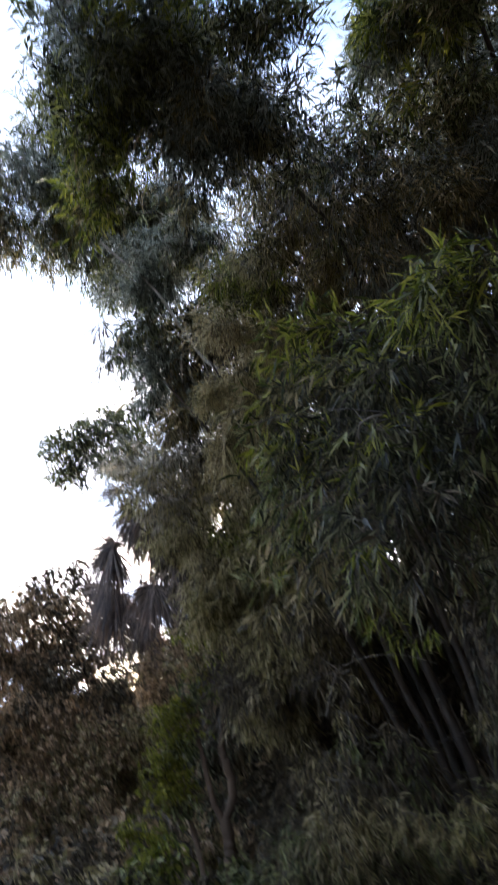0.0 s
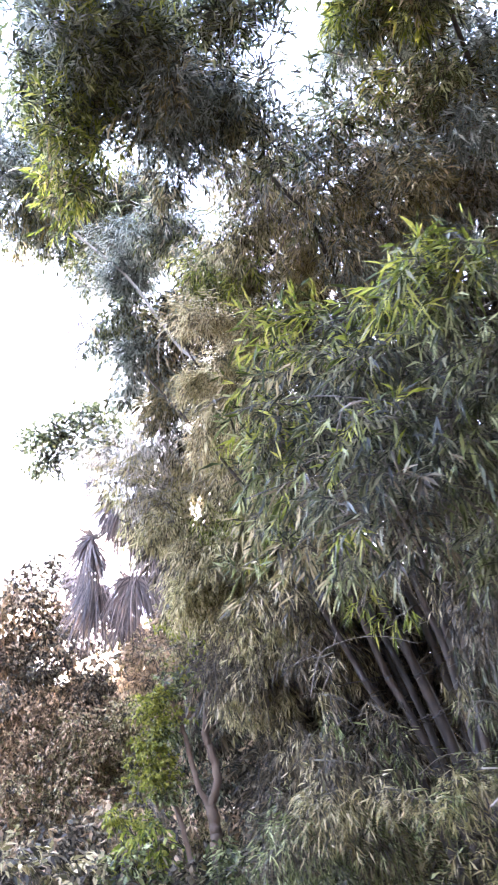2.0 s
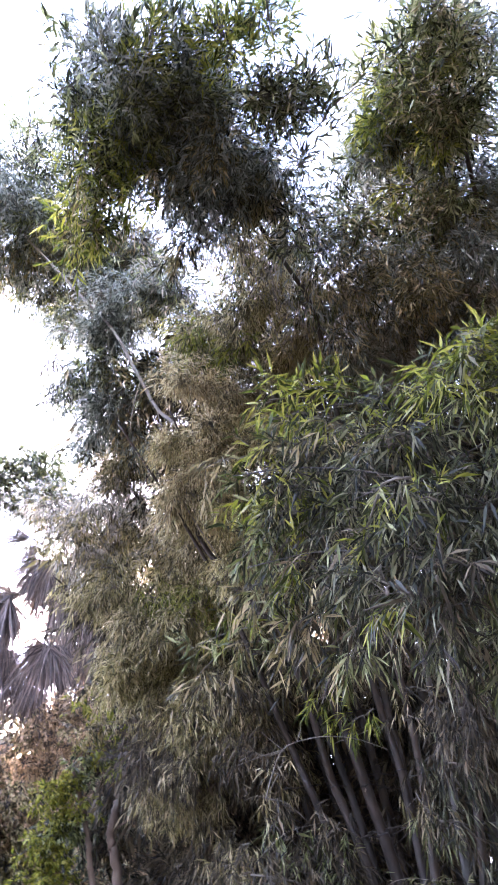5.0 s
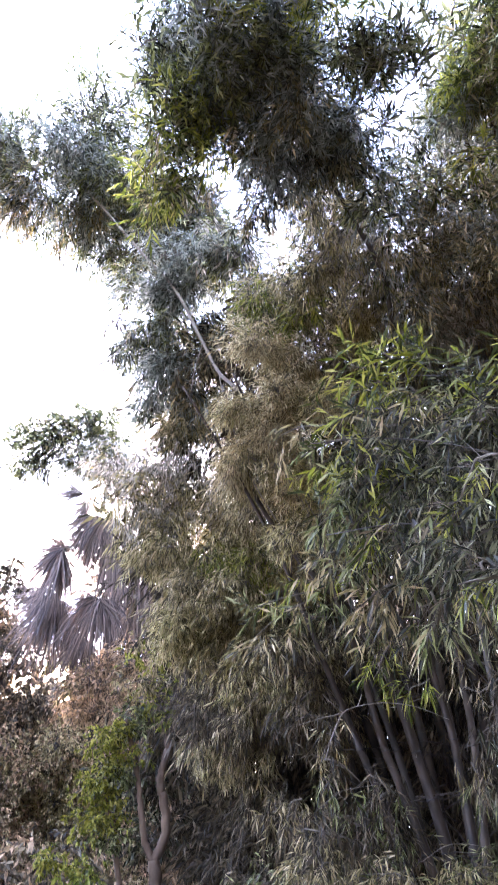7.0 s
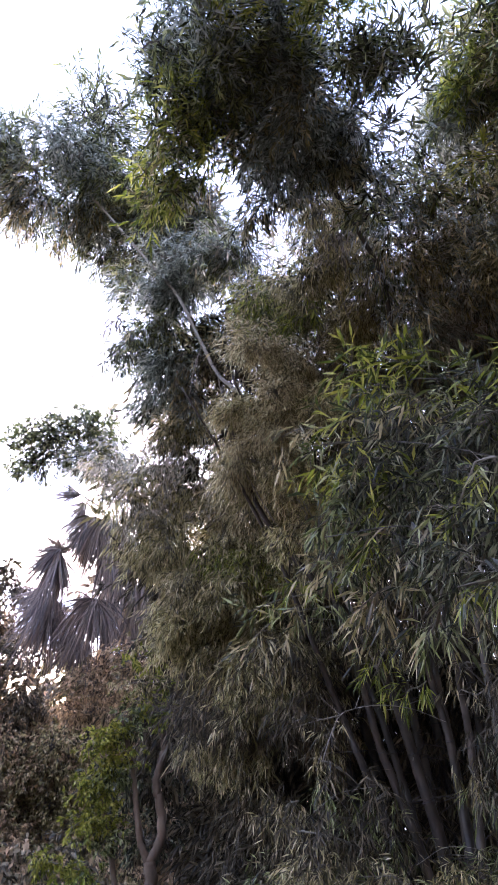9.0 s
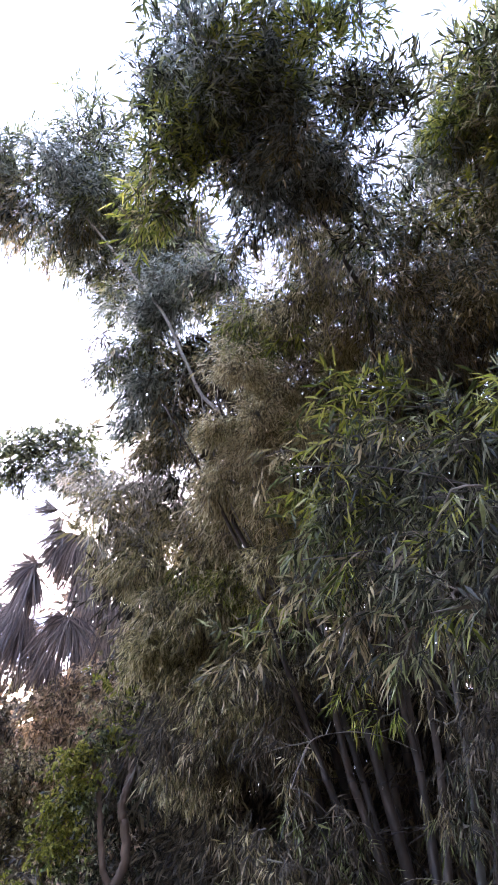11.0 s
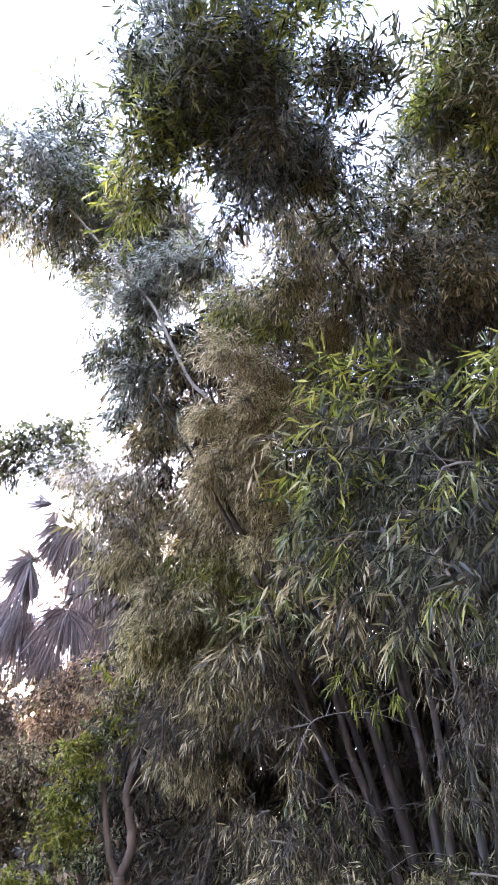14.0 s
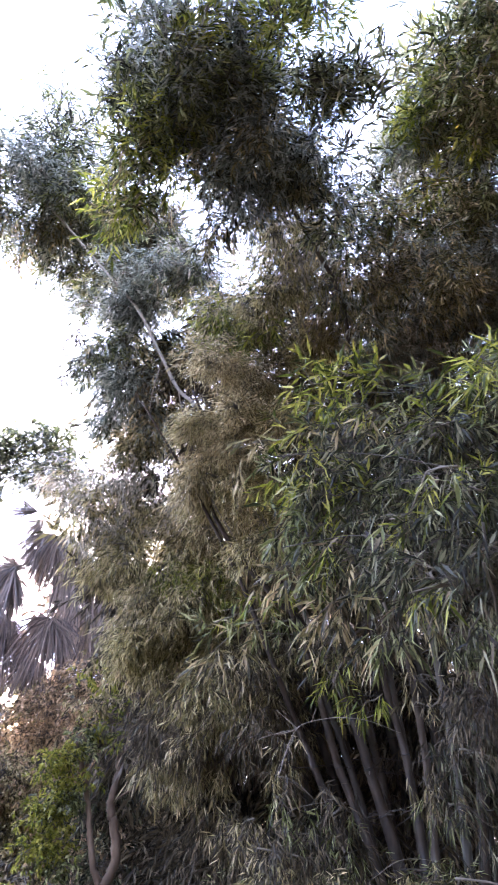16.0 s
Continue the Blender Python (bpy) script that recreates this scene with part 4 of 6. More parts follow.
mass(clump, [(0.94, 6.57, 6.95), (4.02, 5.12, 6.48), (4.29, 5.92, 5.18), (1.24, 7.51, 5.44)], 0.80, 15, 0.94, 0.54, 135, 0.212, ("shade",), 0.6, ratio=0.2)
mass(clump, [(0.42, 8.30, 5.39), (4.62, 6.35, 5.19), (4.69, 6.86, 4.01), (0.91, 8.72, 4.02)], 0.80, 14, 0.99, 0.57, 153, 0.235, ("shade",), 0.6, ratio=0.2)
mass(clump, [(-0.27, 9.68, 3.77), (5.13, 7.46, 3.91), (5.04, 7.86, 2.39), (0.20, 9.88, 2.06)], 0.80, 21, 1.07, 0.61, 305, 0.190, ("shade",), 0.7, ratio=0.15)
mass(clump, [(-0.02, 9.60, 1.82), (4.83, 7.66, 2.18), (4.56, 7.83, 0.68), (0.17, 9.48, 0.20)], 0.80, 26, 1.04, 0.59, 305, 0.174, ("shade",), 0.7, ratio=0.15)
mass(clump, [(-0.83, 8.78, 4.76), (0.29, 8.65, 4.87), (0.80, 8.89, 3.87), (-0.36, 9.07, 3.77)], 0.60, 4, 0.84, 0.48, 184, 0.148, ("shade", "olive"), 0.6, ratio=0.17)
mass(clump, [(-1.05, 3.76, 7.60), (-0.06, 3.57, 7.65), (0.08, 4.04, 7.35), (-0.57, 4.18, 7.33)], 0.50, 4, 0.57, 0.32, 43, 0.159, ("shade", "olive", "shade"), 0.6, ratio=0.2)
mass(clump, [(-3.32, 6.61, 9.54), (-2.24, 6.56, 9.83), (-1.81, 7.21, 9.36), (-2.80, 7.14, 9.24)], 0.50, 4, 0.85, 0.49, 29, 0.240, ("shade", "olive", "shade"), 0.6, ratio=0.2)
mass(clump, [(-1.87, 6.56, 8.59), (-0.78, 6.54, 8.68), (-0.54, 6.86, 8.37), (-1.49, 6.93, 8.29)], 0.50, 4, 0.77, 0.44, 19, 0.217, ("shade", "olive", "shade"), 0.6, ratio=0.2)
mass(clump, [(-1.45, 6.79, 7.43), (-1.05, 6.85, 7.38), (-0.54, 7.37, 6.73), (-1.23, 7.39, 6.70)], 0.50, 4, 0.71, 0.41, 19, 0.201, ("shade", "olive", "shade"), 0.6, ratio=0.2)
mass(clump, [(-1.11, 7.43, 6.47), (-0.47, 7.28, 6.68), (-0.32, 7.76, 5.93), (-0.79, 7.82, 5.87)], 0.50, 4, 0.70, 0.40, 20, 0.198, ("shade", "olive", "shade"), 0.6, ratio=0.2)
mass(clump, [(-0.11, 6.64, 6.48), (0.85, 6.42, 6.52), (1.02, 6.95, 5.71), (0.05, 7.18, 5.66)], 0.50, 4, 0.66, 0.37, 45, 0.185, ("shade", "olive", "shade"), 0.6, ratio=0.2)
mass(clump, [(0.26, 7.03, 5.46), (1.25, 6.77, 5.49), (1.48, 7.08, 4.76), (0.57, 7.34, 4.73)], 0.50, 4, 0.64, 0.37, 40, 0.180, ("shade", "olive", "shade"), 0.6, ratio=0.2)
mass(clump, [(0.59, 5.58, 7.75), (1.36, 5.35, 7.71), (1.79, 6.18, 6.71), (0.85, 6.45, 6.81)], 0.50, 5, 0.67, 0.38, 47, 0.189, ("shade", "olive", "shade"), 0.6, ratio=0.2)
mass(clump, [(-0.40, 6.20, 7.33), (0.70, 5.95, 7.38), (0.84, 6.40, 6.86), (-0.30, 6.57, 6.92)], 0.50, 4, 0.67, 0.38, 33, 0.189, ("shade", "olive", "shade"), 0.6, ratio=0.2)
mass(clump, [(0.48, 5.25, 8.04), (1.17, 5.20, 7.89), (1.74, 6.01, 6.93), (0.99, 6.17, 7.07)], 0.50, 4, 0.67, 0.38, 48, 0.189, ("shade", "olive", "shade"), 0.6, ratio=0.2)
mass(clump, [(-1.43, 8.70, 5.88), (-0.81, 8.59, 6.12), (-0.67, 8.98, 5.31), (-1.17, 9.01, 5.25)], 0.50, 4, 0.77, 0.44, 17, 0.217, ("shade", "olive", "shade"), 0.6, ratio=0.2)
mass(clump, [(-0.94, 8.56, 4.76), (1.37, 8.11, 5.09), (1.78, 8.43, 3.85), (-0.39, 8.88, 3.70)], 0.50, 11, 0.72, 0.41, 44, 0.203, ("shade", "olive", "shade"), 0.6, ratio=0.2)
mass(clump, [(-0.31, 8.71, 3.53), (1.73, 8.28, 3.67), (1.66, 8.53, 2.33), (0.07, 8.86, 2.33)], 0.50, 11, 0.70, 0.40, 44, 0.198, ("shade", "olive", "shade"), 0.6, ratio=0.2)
limb(clump, "branch", [(0.55, 5.33, 1.99), (0.61, 5.29, 2.19), (0.67, 5.26, 2.31), (0.77, 5.22, 2.36), (0.95, 5.15, 2.39), (1.16, 5.07, 2.37), (1.37, 4.98, 2.29)], 0.0041, 0.0023, CULM_PALE, "bare arching twig")
limb(clump, "branch", [(0.67, 5.26, 2.31), (0.58, 5.28, 2.38), (0.52, 5.29, 2.43)], 0.0032, 0.0018, CULM_PALE)
limb(clump, "branch", [(0.77, 5.22, 2.36), (0.80, 5.20, 2.45)], 0.0028, 0.0018, CULM_PALE)
limb(clump, "branch", [(0.67, 5.26, 2.31), (0.49, 5.32, 2.26), (0.35, 5.36, 2.21)], 0.0028, 0.0018, CULM_PALE)
limb(clump, "branch", [(-0.66, 6.19, 6.31), (-0.71, 6.38, 6.07), (-0.72, 6.55, 5.82)], 0.0080, 0.0047, CULM_PALE)
limb(clump, "branch", [(-0.45, 6.20, 5.95), (-0.37, 6.32, 5.77), (-0.27, 6.41, 5.62)], 0.0078, 0.0039, CULM_PALE)
limb(clump, "branch", [(0.14, 5.75, 4.68), (0.36, 5.84, 4.44), (0.56, 5.91, 4.19)], 0.0089, 0.0056, CULM_PALE, "dead pale stick")
limb(clump, "branch", [(0.16, 5.74, 4.69), (0.42, 5.84, 4.42), (0.63, 5.91, 4.15)], 0.0067, 0.0045, CULM_PALE, "dead pale stick")
limb(clump, "branch", [(-0.08, 6.03, 4.65), (0.14, 6.13, 4.38), (0.41, 6.23, 4.06)], 0.0081, 0.0046, CULM_PALE, "dead pale stick")
limb(clump, "branch", [(0.49, 4.60, 6.73), (0.62, 4.78, 6.54), (0.67, 5.01, 6.31)], 0.0054, 0.0030, CULM_PALE)
limb(clump, "branch", [(0.77, 4.56, 6.68), (0.99, 4.70, 6.48), (1.04, 4.89, 6.29)], 0.0054, 0.0030, CULM_PALE)
limb(clump, "branch", [(0.76, 4.90, 6.38), (0.70, 5.08, 6.22), (0.86, 5.20, 6.05)], 0.0054, 0.0030, CULM_PALE)
limb(clump, "branch", [(0.36, 4.68, 6.70), (0.52, 4.89, 6.47), (0.79, 5.18, 6.09)], 0.0054, 0.0030, CULM_PALE)
limb(clump, "branch", [(1.38, 5.68, 1.39), (1.61, 5.59, 1.52), (1.95, 5.41, 1.50)], 0.0023, 0.0013, CULM_PALE, "bare twig")
limb(clump, "branch", [(0.67, 5.93, 1.69), (0.84, 5.88, 1.82), (1.09, 5.80, 1.88)], 0.0023, 0.0013, CULM_PALE, "bare twig")
limb(clump, "branch", [(1.63, 4.90, 1.43), (1.79, 4.81, 1.42), (1.95, 4.71, 1.39), (2.06, 4.62, 1.33)], 0.0074, 0.0037, CULM_PALE, "dead pale stick")
limb(clump, "branch", [(1.63, 4.88, 1.20), (1.75, 4.82, 1.29), (1.90, 4.73, 1.29), (2.08, 4.61, 1.29)], 0.0074, 0.0037, CULM_PALE, "dead pale stick")

# nearer clump whose long branches droop across

front = thing("bamboo_clump", "near bamboo with long drooping branches of large dark leaves", "bamboo", (3.60, 3.90, 0.00), group="bamboo clumps")
culm(front, [(3.41, 4.04, -0.05), (2.90, 3.63, 1.09), (2.38, 3.23, 2.22), (1.93, 2.88, 2.91), (1.34, 2.83, 3.43), (0.94, 3.03, 3.77), (0.65, 3.38, 4.07), (0.33, 3.75, 4.12)], 0.009, 0.003, mat=CULM_DARK)
culm(front, [(3.32, 3.86, -0.05), (2.77, 3.50, 1.01), (2.22, 3.14, 2.07), (1.78, 2.85, 2.66), (1.17, 2.79, 3.05), (0.76, 2.94, 3.28), (0.39, 3.36, 3.55), (0.00, 3.68, 3.63)], 0.009, 0.003, mat=CULM_DARK)
culm(front, [(3.19, 3.72, -0.05), (2.62, 3.39, 0.92), (2.05, 3.05, 1.90), (1.64, 2.80, 2.38), (1.07, 2.77, 2.70), (0.71, 2.96, 2.85), (0.44, 3.38, 3.03), (0.10, 3.72, 3.05)], 0.009, 0.003, mat=CULM_DARK)
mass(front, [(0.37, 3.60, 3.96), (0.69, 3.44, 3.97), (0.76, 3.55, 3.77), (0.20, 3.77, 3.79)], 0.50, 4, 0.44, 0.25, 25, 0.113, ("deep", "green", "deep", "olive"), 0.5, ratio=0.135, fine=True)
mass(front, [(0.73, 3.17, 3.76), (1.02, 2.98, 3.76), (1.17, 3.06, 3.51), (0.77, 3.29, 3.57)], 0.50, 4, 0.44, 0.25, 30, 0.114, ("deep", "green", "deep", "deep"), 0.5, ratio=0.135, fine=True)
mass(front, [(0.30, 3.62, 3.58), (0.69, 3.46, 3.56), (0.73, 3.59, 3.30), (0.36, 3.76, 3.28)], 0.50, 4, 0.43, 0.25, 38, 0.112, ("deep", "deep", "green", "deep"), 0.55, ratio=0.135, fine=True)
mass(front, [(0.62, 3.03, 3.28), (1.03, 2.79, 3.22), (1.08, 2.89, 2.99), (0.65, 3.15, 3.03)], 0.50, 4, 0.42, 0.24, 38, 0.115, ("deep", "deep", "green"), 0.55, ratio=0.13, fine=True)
# lower front masses carry some shade in their colour through the shaded leaf
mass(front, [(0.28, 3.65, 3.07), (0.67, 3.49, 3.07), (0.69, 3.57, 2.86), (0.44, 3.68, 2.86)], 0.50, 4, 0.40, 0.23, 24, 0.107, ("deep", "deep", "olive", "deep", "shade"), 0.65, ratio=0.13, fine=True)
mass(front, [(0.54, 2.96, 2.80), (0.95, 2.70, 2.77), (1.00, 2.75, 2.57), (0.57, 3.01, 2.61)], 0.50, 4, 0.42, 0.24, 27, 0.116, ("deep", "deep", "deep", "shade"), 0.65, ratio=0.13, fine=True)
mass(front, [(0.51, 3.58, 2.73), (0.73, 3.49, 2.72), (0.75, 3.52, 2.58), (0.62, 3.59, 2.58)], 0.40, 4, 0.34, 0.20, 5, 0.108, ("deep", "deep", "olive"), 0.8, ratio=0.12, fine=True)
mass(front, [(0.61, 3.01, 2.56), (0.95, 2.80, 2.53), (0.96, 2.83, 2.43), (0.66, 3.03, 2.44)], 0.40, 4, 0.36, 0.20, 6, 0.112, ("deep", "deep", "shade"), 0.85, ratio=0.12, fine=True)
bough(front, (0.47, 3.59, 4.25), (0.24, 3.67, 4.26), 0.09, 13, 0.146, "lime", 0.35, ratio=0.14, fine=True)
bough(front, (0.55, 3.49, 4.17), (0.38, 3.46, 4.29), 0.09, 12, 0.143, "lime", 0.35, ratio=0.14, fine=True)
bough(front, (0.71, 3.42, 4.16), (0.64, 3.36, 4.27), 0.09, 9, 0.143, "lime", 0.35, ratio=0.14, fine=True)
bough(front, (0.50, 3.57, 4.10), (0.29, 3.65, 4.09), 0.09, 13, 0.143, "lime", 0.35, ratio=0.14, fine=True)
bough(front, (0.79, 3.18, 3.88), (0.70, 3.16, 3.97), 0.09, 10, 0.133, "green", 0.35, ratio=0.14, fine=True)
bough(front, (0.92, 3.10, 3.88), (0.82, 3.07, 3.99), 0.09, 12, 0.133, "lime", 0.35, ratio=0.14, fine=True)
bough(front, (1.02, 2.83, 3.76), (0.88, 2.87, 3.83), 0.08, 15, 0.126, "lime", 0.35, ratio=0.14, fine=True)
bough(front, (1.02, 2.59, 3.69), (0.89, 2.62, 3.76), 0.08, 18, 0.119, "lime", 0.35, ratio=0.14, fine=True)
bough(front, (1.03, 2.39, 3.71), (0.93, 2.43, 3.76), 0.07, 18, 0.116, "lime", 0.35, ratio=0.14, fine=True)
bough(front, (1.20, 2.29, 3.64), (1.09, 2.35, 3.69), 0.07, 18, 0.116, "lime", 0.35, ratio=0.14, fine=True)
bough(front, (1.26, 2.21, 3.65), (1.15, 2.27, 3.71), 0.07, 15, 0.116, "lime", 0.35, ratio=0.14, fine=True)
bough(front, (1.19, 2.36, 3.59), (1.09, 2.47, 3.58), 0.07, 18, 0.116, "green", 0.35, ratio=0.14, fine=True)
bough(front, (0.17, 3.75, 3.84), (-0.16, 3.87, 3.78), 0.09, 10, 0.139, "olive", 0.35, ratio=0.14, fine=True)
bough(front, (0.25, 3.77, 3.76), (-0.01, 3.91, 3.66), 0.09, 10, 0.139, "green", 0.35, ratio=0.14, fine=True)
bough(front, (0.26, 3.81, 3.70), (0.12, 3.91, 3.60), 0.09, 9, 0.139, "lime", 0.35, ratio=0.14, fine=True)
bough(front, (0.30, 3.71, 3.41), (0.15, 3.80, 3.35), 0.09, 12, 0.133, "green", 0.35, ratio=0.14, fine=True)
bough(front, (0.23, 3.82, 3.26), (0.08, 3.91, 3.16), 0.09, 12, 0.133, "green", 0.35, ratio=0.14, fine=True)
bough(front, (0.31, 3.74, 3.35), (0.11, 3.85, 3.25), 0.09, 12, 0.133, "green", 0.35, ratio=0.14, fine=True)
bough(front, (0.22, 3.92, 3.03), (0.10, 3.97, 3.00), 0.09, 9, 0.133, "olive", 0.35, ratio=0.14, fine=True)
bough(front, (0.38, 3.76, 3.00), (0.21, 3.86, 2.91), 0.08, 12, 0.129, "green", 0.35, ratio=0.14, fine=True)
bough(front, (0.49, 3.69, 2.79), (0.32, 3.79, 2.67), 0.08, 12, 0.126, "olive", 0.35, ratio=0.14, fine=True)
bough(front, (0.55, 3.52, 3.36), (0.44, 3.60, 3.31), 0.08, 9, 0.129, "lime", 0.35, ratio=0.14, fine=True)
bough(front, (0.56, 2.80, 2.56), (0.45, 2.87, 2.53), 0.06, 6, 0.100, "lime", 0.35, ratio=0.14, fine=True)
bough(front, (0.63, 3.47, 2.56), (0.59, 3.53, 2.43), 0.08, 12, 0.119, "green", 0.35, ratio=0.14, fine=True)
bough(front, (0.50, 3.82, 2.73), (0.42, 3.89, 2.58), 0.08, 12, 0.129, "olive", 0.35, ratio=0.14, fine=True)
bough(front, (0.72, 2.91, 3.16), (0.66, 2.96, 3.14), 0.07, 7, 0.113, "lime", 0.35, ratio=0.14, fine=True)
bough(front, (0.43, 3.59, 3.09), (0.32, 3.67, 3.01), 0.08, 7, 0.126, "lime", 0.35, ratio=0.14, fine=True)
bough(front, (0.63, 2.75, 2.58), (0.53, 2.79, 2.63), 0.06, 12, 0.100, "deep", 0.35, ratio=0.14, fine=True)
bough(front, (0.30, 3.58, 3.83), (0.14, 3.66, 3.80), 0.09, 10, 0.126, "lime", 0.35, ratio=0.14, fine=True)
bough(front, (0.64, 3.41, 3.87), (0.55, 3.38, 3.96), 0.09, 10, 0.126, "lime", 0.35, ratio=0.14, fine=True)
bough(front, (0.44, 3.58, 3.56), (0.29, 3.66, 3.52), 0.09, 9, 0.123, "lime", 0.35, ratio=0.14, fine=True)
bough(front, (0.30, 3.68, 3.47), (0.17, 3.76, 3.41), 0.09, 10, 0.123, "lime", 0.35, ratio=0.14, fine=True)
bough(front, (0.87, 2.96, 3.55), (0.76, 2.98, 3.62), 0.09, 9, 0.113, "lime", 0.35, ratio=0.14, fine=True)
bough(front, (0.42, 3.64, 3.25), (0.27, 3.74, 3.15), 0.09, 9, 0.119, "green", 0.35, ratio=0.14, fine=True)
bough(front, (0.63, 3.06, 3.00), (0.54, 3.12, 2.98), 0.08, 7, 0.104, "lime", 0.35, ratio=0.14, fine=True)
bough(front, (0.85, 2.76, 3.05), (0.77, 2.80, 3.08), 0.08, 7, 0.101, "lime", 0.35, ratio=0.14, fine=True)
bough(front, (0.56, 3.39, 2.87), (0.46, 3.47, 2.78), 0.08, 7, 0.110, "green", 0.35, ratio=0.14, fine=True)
limb(front, "branch", [(0.56, 3.08, 3.46), (0.70, 2.96, 3.51), (0.88, 2.81, 3.55), (1.03, 2.64, 3.62)], 0.0051, 0.0032, TWIG, "bare twig")
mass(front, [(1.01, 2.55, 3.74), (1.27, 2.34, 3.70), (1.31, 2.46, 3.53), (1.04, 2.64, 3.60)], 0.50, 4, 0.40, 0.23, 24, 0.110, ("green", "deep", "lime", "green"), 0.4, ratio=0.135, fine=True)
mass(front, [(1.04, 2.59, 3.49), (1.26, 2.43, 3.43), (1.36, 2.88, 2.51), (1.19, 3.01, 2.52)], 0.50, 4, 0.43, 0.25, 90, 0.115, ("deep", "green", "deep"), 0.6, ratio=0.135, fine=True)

# taller clump beside it

tall = thing("bamboo_clump", "dense dark green bamboo clump with a high leafy crown", "bamboo", (5.20, 8.60, 0.00), group="bamboo clumps")
culm(tall, [(3.68, 7.97, -0.05), (3.61, 7.77, 1.08), (3.55, 7.57, 2.22), (3.49, 7.38, 3.05), (3.25, 6.82, 4.50), (2.73, 5.85, 6.16), (2.06, 4.60, 7.44), (1.39, 3.56, 8.11)], 0.056, 0.021)
culm(tall, [(3.90, 7.84, -0.05), (3.84, 7.63, 1.09), (3.79, 7.42, 2.23), (3.73, 7.22, 3.05), (3.50, 6.66, 4.48), (2.99, 5.70, 6.11), (2.32, 4.49, 7.39), (1.63, 3.47, 8.06)], 0.056, 0.021)
culm(tall, [(4.14, 7.70, -0.05), (4.09, 7.47, 1.10), (4.04, 7.25, 2.25), (3.99, 7.04, 3.05), (3.76, 6.48, 4.45), (3.27, 5.54, 6.06), (2.59, 4.36, 7.32), (1.90, 3.38, 8.00)], 0.056, 0.021)
culm(tall, [(4.36, 7.55, -0.05), (4.32, 7.31, 1.11), (4.27, 7.08, 2.26), (4.23, 6.86, 3.05), (4.01, 6.29, 4.42), (3.52, 5.38, 6.00), (2.85, 4.24, 7.24), (2.15, 3.28, 7.93)], 0.056, 0.021)
mass(tall, [(1.53, 3.05, 8.29), (1.95, 2.32, 8.38), (2.24, 2.83, 8.08), (1.38, 3.57, 8.11)], 0.80, 5, 0.57, 0.32, 212, 0.104, ("green", "mist", "olive", "green", "lime"), 0.15, ratio=0.15)
mass(tall, [(1.36, 3.65, 8.07), (2.29, 2.92, 8.02), (2.52, 3.35, 7.70), (1.29, 4.01, 7.90)], 0.80, 6, 0.57, 0.32, 245, 0.104, ("mist", "olive", "green", "lime"), 0.3, ratio=0.15)
mass(tall, [(1.28, 4.14, 7.83), (2.58, 3.48, 7.60), (2.77, 3.86, 7.27), (1.22, 4.46, 7.64)], 0.80, 6, 0.57, 0.32, 240, 0.104, ("mist", "mist", "green", "mist"), 0.4, ratio=0.15)
mass(tall, [(1.35, 4.54, 7.54), (2.82, 3.96, 7.18), (3.01, 4.37, 6.75), (1.56, 4.96, 7.13)], 0.80, 8, 0.57, 0.32, 247, 0.104, ("green", "mist", "mist", "olive"), 0.5, ratio=0.14)
mass(tall, [(1.66, 5.04, 7.02), (3.14, 4.42, 6.61), (3.33, 4.88, 6.03), (1.79, 5.60, 6.41)], 0.80, 10, 0.57, 0.32, 288, 0.104, ("mist", "grey", "mist", "olive"), 0.65, ratio=0.13)
mass(tall, [(1.10, 4.38, 6.85), (1.96, 4.04, 6.70), (2.21, 4.66, 6.02), (1.44, 5.00, 6.14)], 0.60, 9, 0.46, 0.26, 147, 0.095, ("mist", "grey", "mist", "olive"), 0.5, ratio=0.14)
mass(tall, [(1.77, 3.99, 9.28), (3.10, 3.00, 9.11), (4.53, 5.23, 6.72), (2.65, 6.17, 7.34)], 0.80, 19, 0.99, 0.57, 101, 0.196, ("mist", "deep"), 0.5, ratio=0.18)
bough(tall, (1.43, 3.01, 8.00), (1.17, 2.96, 8.11), 0.13, 15, 0.140, "green", -0.3, ratio=0.16)
bough(tall, (1.48, 2.99, 7.99), (1.32, 2.89, 8.09), 0.13, 18, 0.140, "green", -0.3, ratio=0.16)
bough(tall, (1.38, 3.23, 7.92), (1.22, 3.18, 8.00), 0.13, 18, 0.140, "green", -0.1, ratio=0.16)
bough(tall, (1.52, 3.31, 7.83), (1.37, 3.28, 7.90), 0.13, 21, 0.140, "lime", 0.1, ratio=0.16)
bough(tall, (1.36, 3.58, 7.75), (1.17, 3.54, 7.84), 0.13, 21, 0.140, "lime", 0.2, ratio=0.16)
bough(tall, (1.47, 3.50, 7.76), (1.33, 3.57, 7.77), 0.13, 18, 0.140, "lime", 0.3, ratio=0.16)
bough(tall, (1.82, 3.86, 7.41), (1.74, 4.02, 7.34), 0.13, 24, 0.140, "lime", 0.4, ratio=0.16)
bough(tall, (1.38, 4.20, 7.38), (1.17, 4.35, 7.36), 0.13, 24, 0.140, "green", 0.2, ratio=0.16)
bough(tall, (1.52, 4.24, 7.29), (1.34, 4.40, 7.26), 0.13, 15, 0.140, "lime", 0.3, ratio=0.16)
bough(tall, (1.19, 4.00, 7.58), (1.08, 4.12, 7.54), 0.13, 18, 0.140, "deep", 0.2, ratio=0.16)
bough(tall, (1.36, 3.85, 7.61), (1.16, 3.85, 7.68), 0.13, 18, 0.140, "green", 0.2, ratio=0.16)
bough(tall, (1.87, 4.11, 7.23), (1.76, 4.26, 7.17), 0.13, 27, 0.140, "green", 0.4, ratio=0.16)
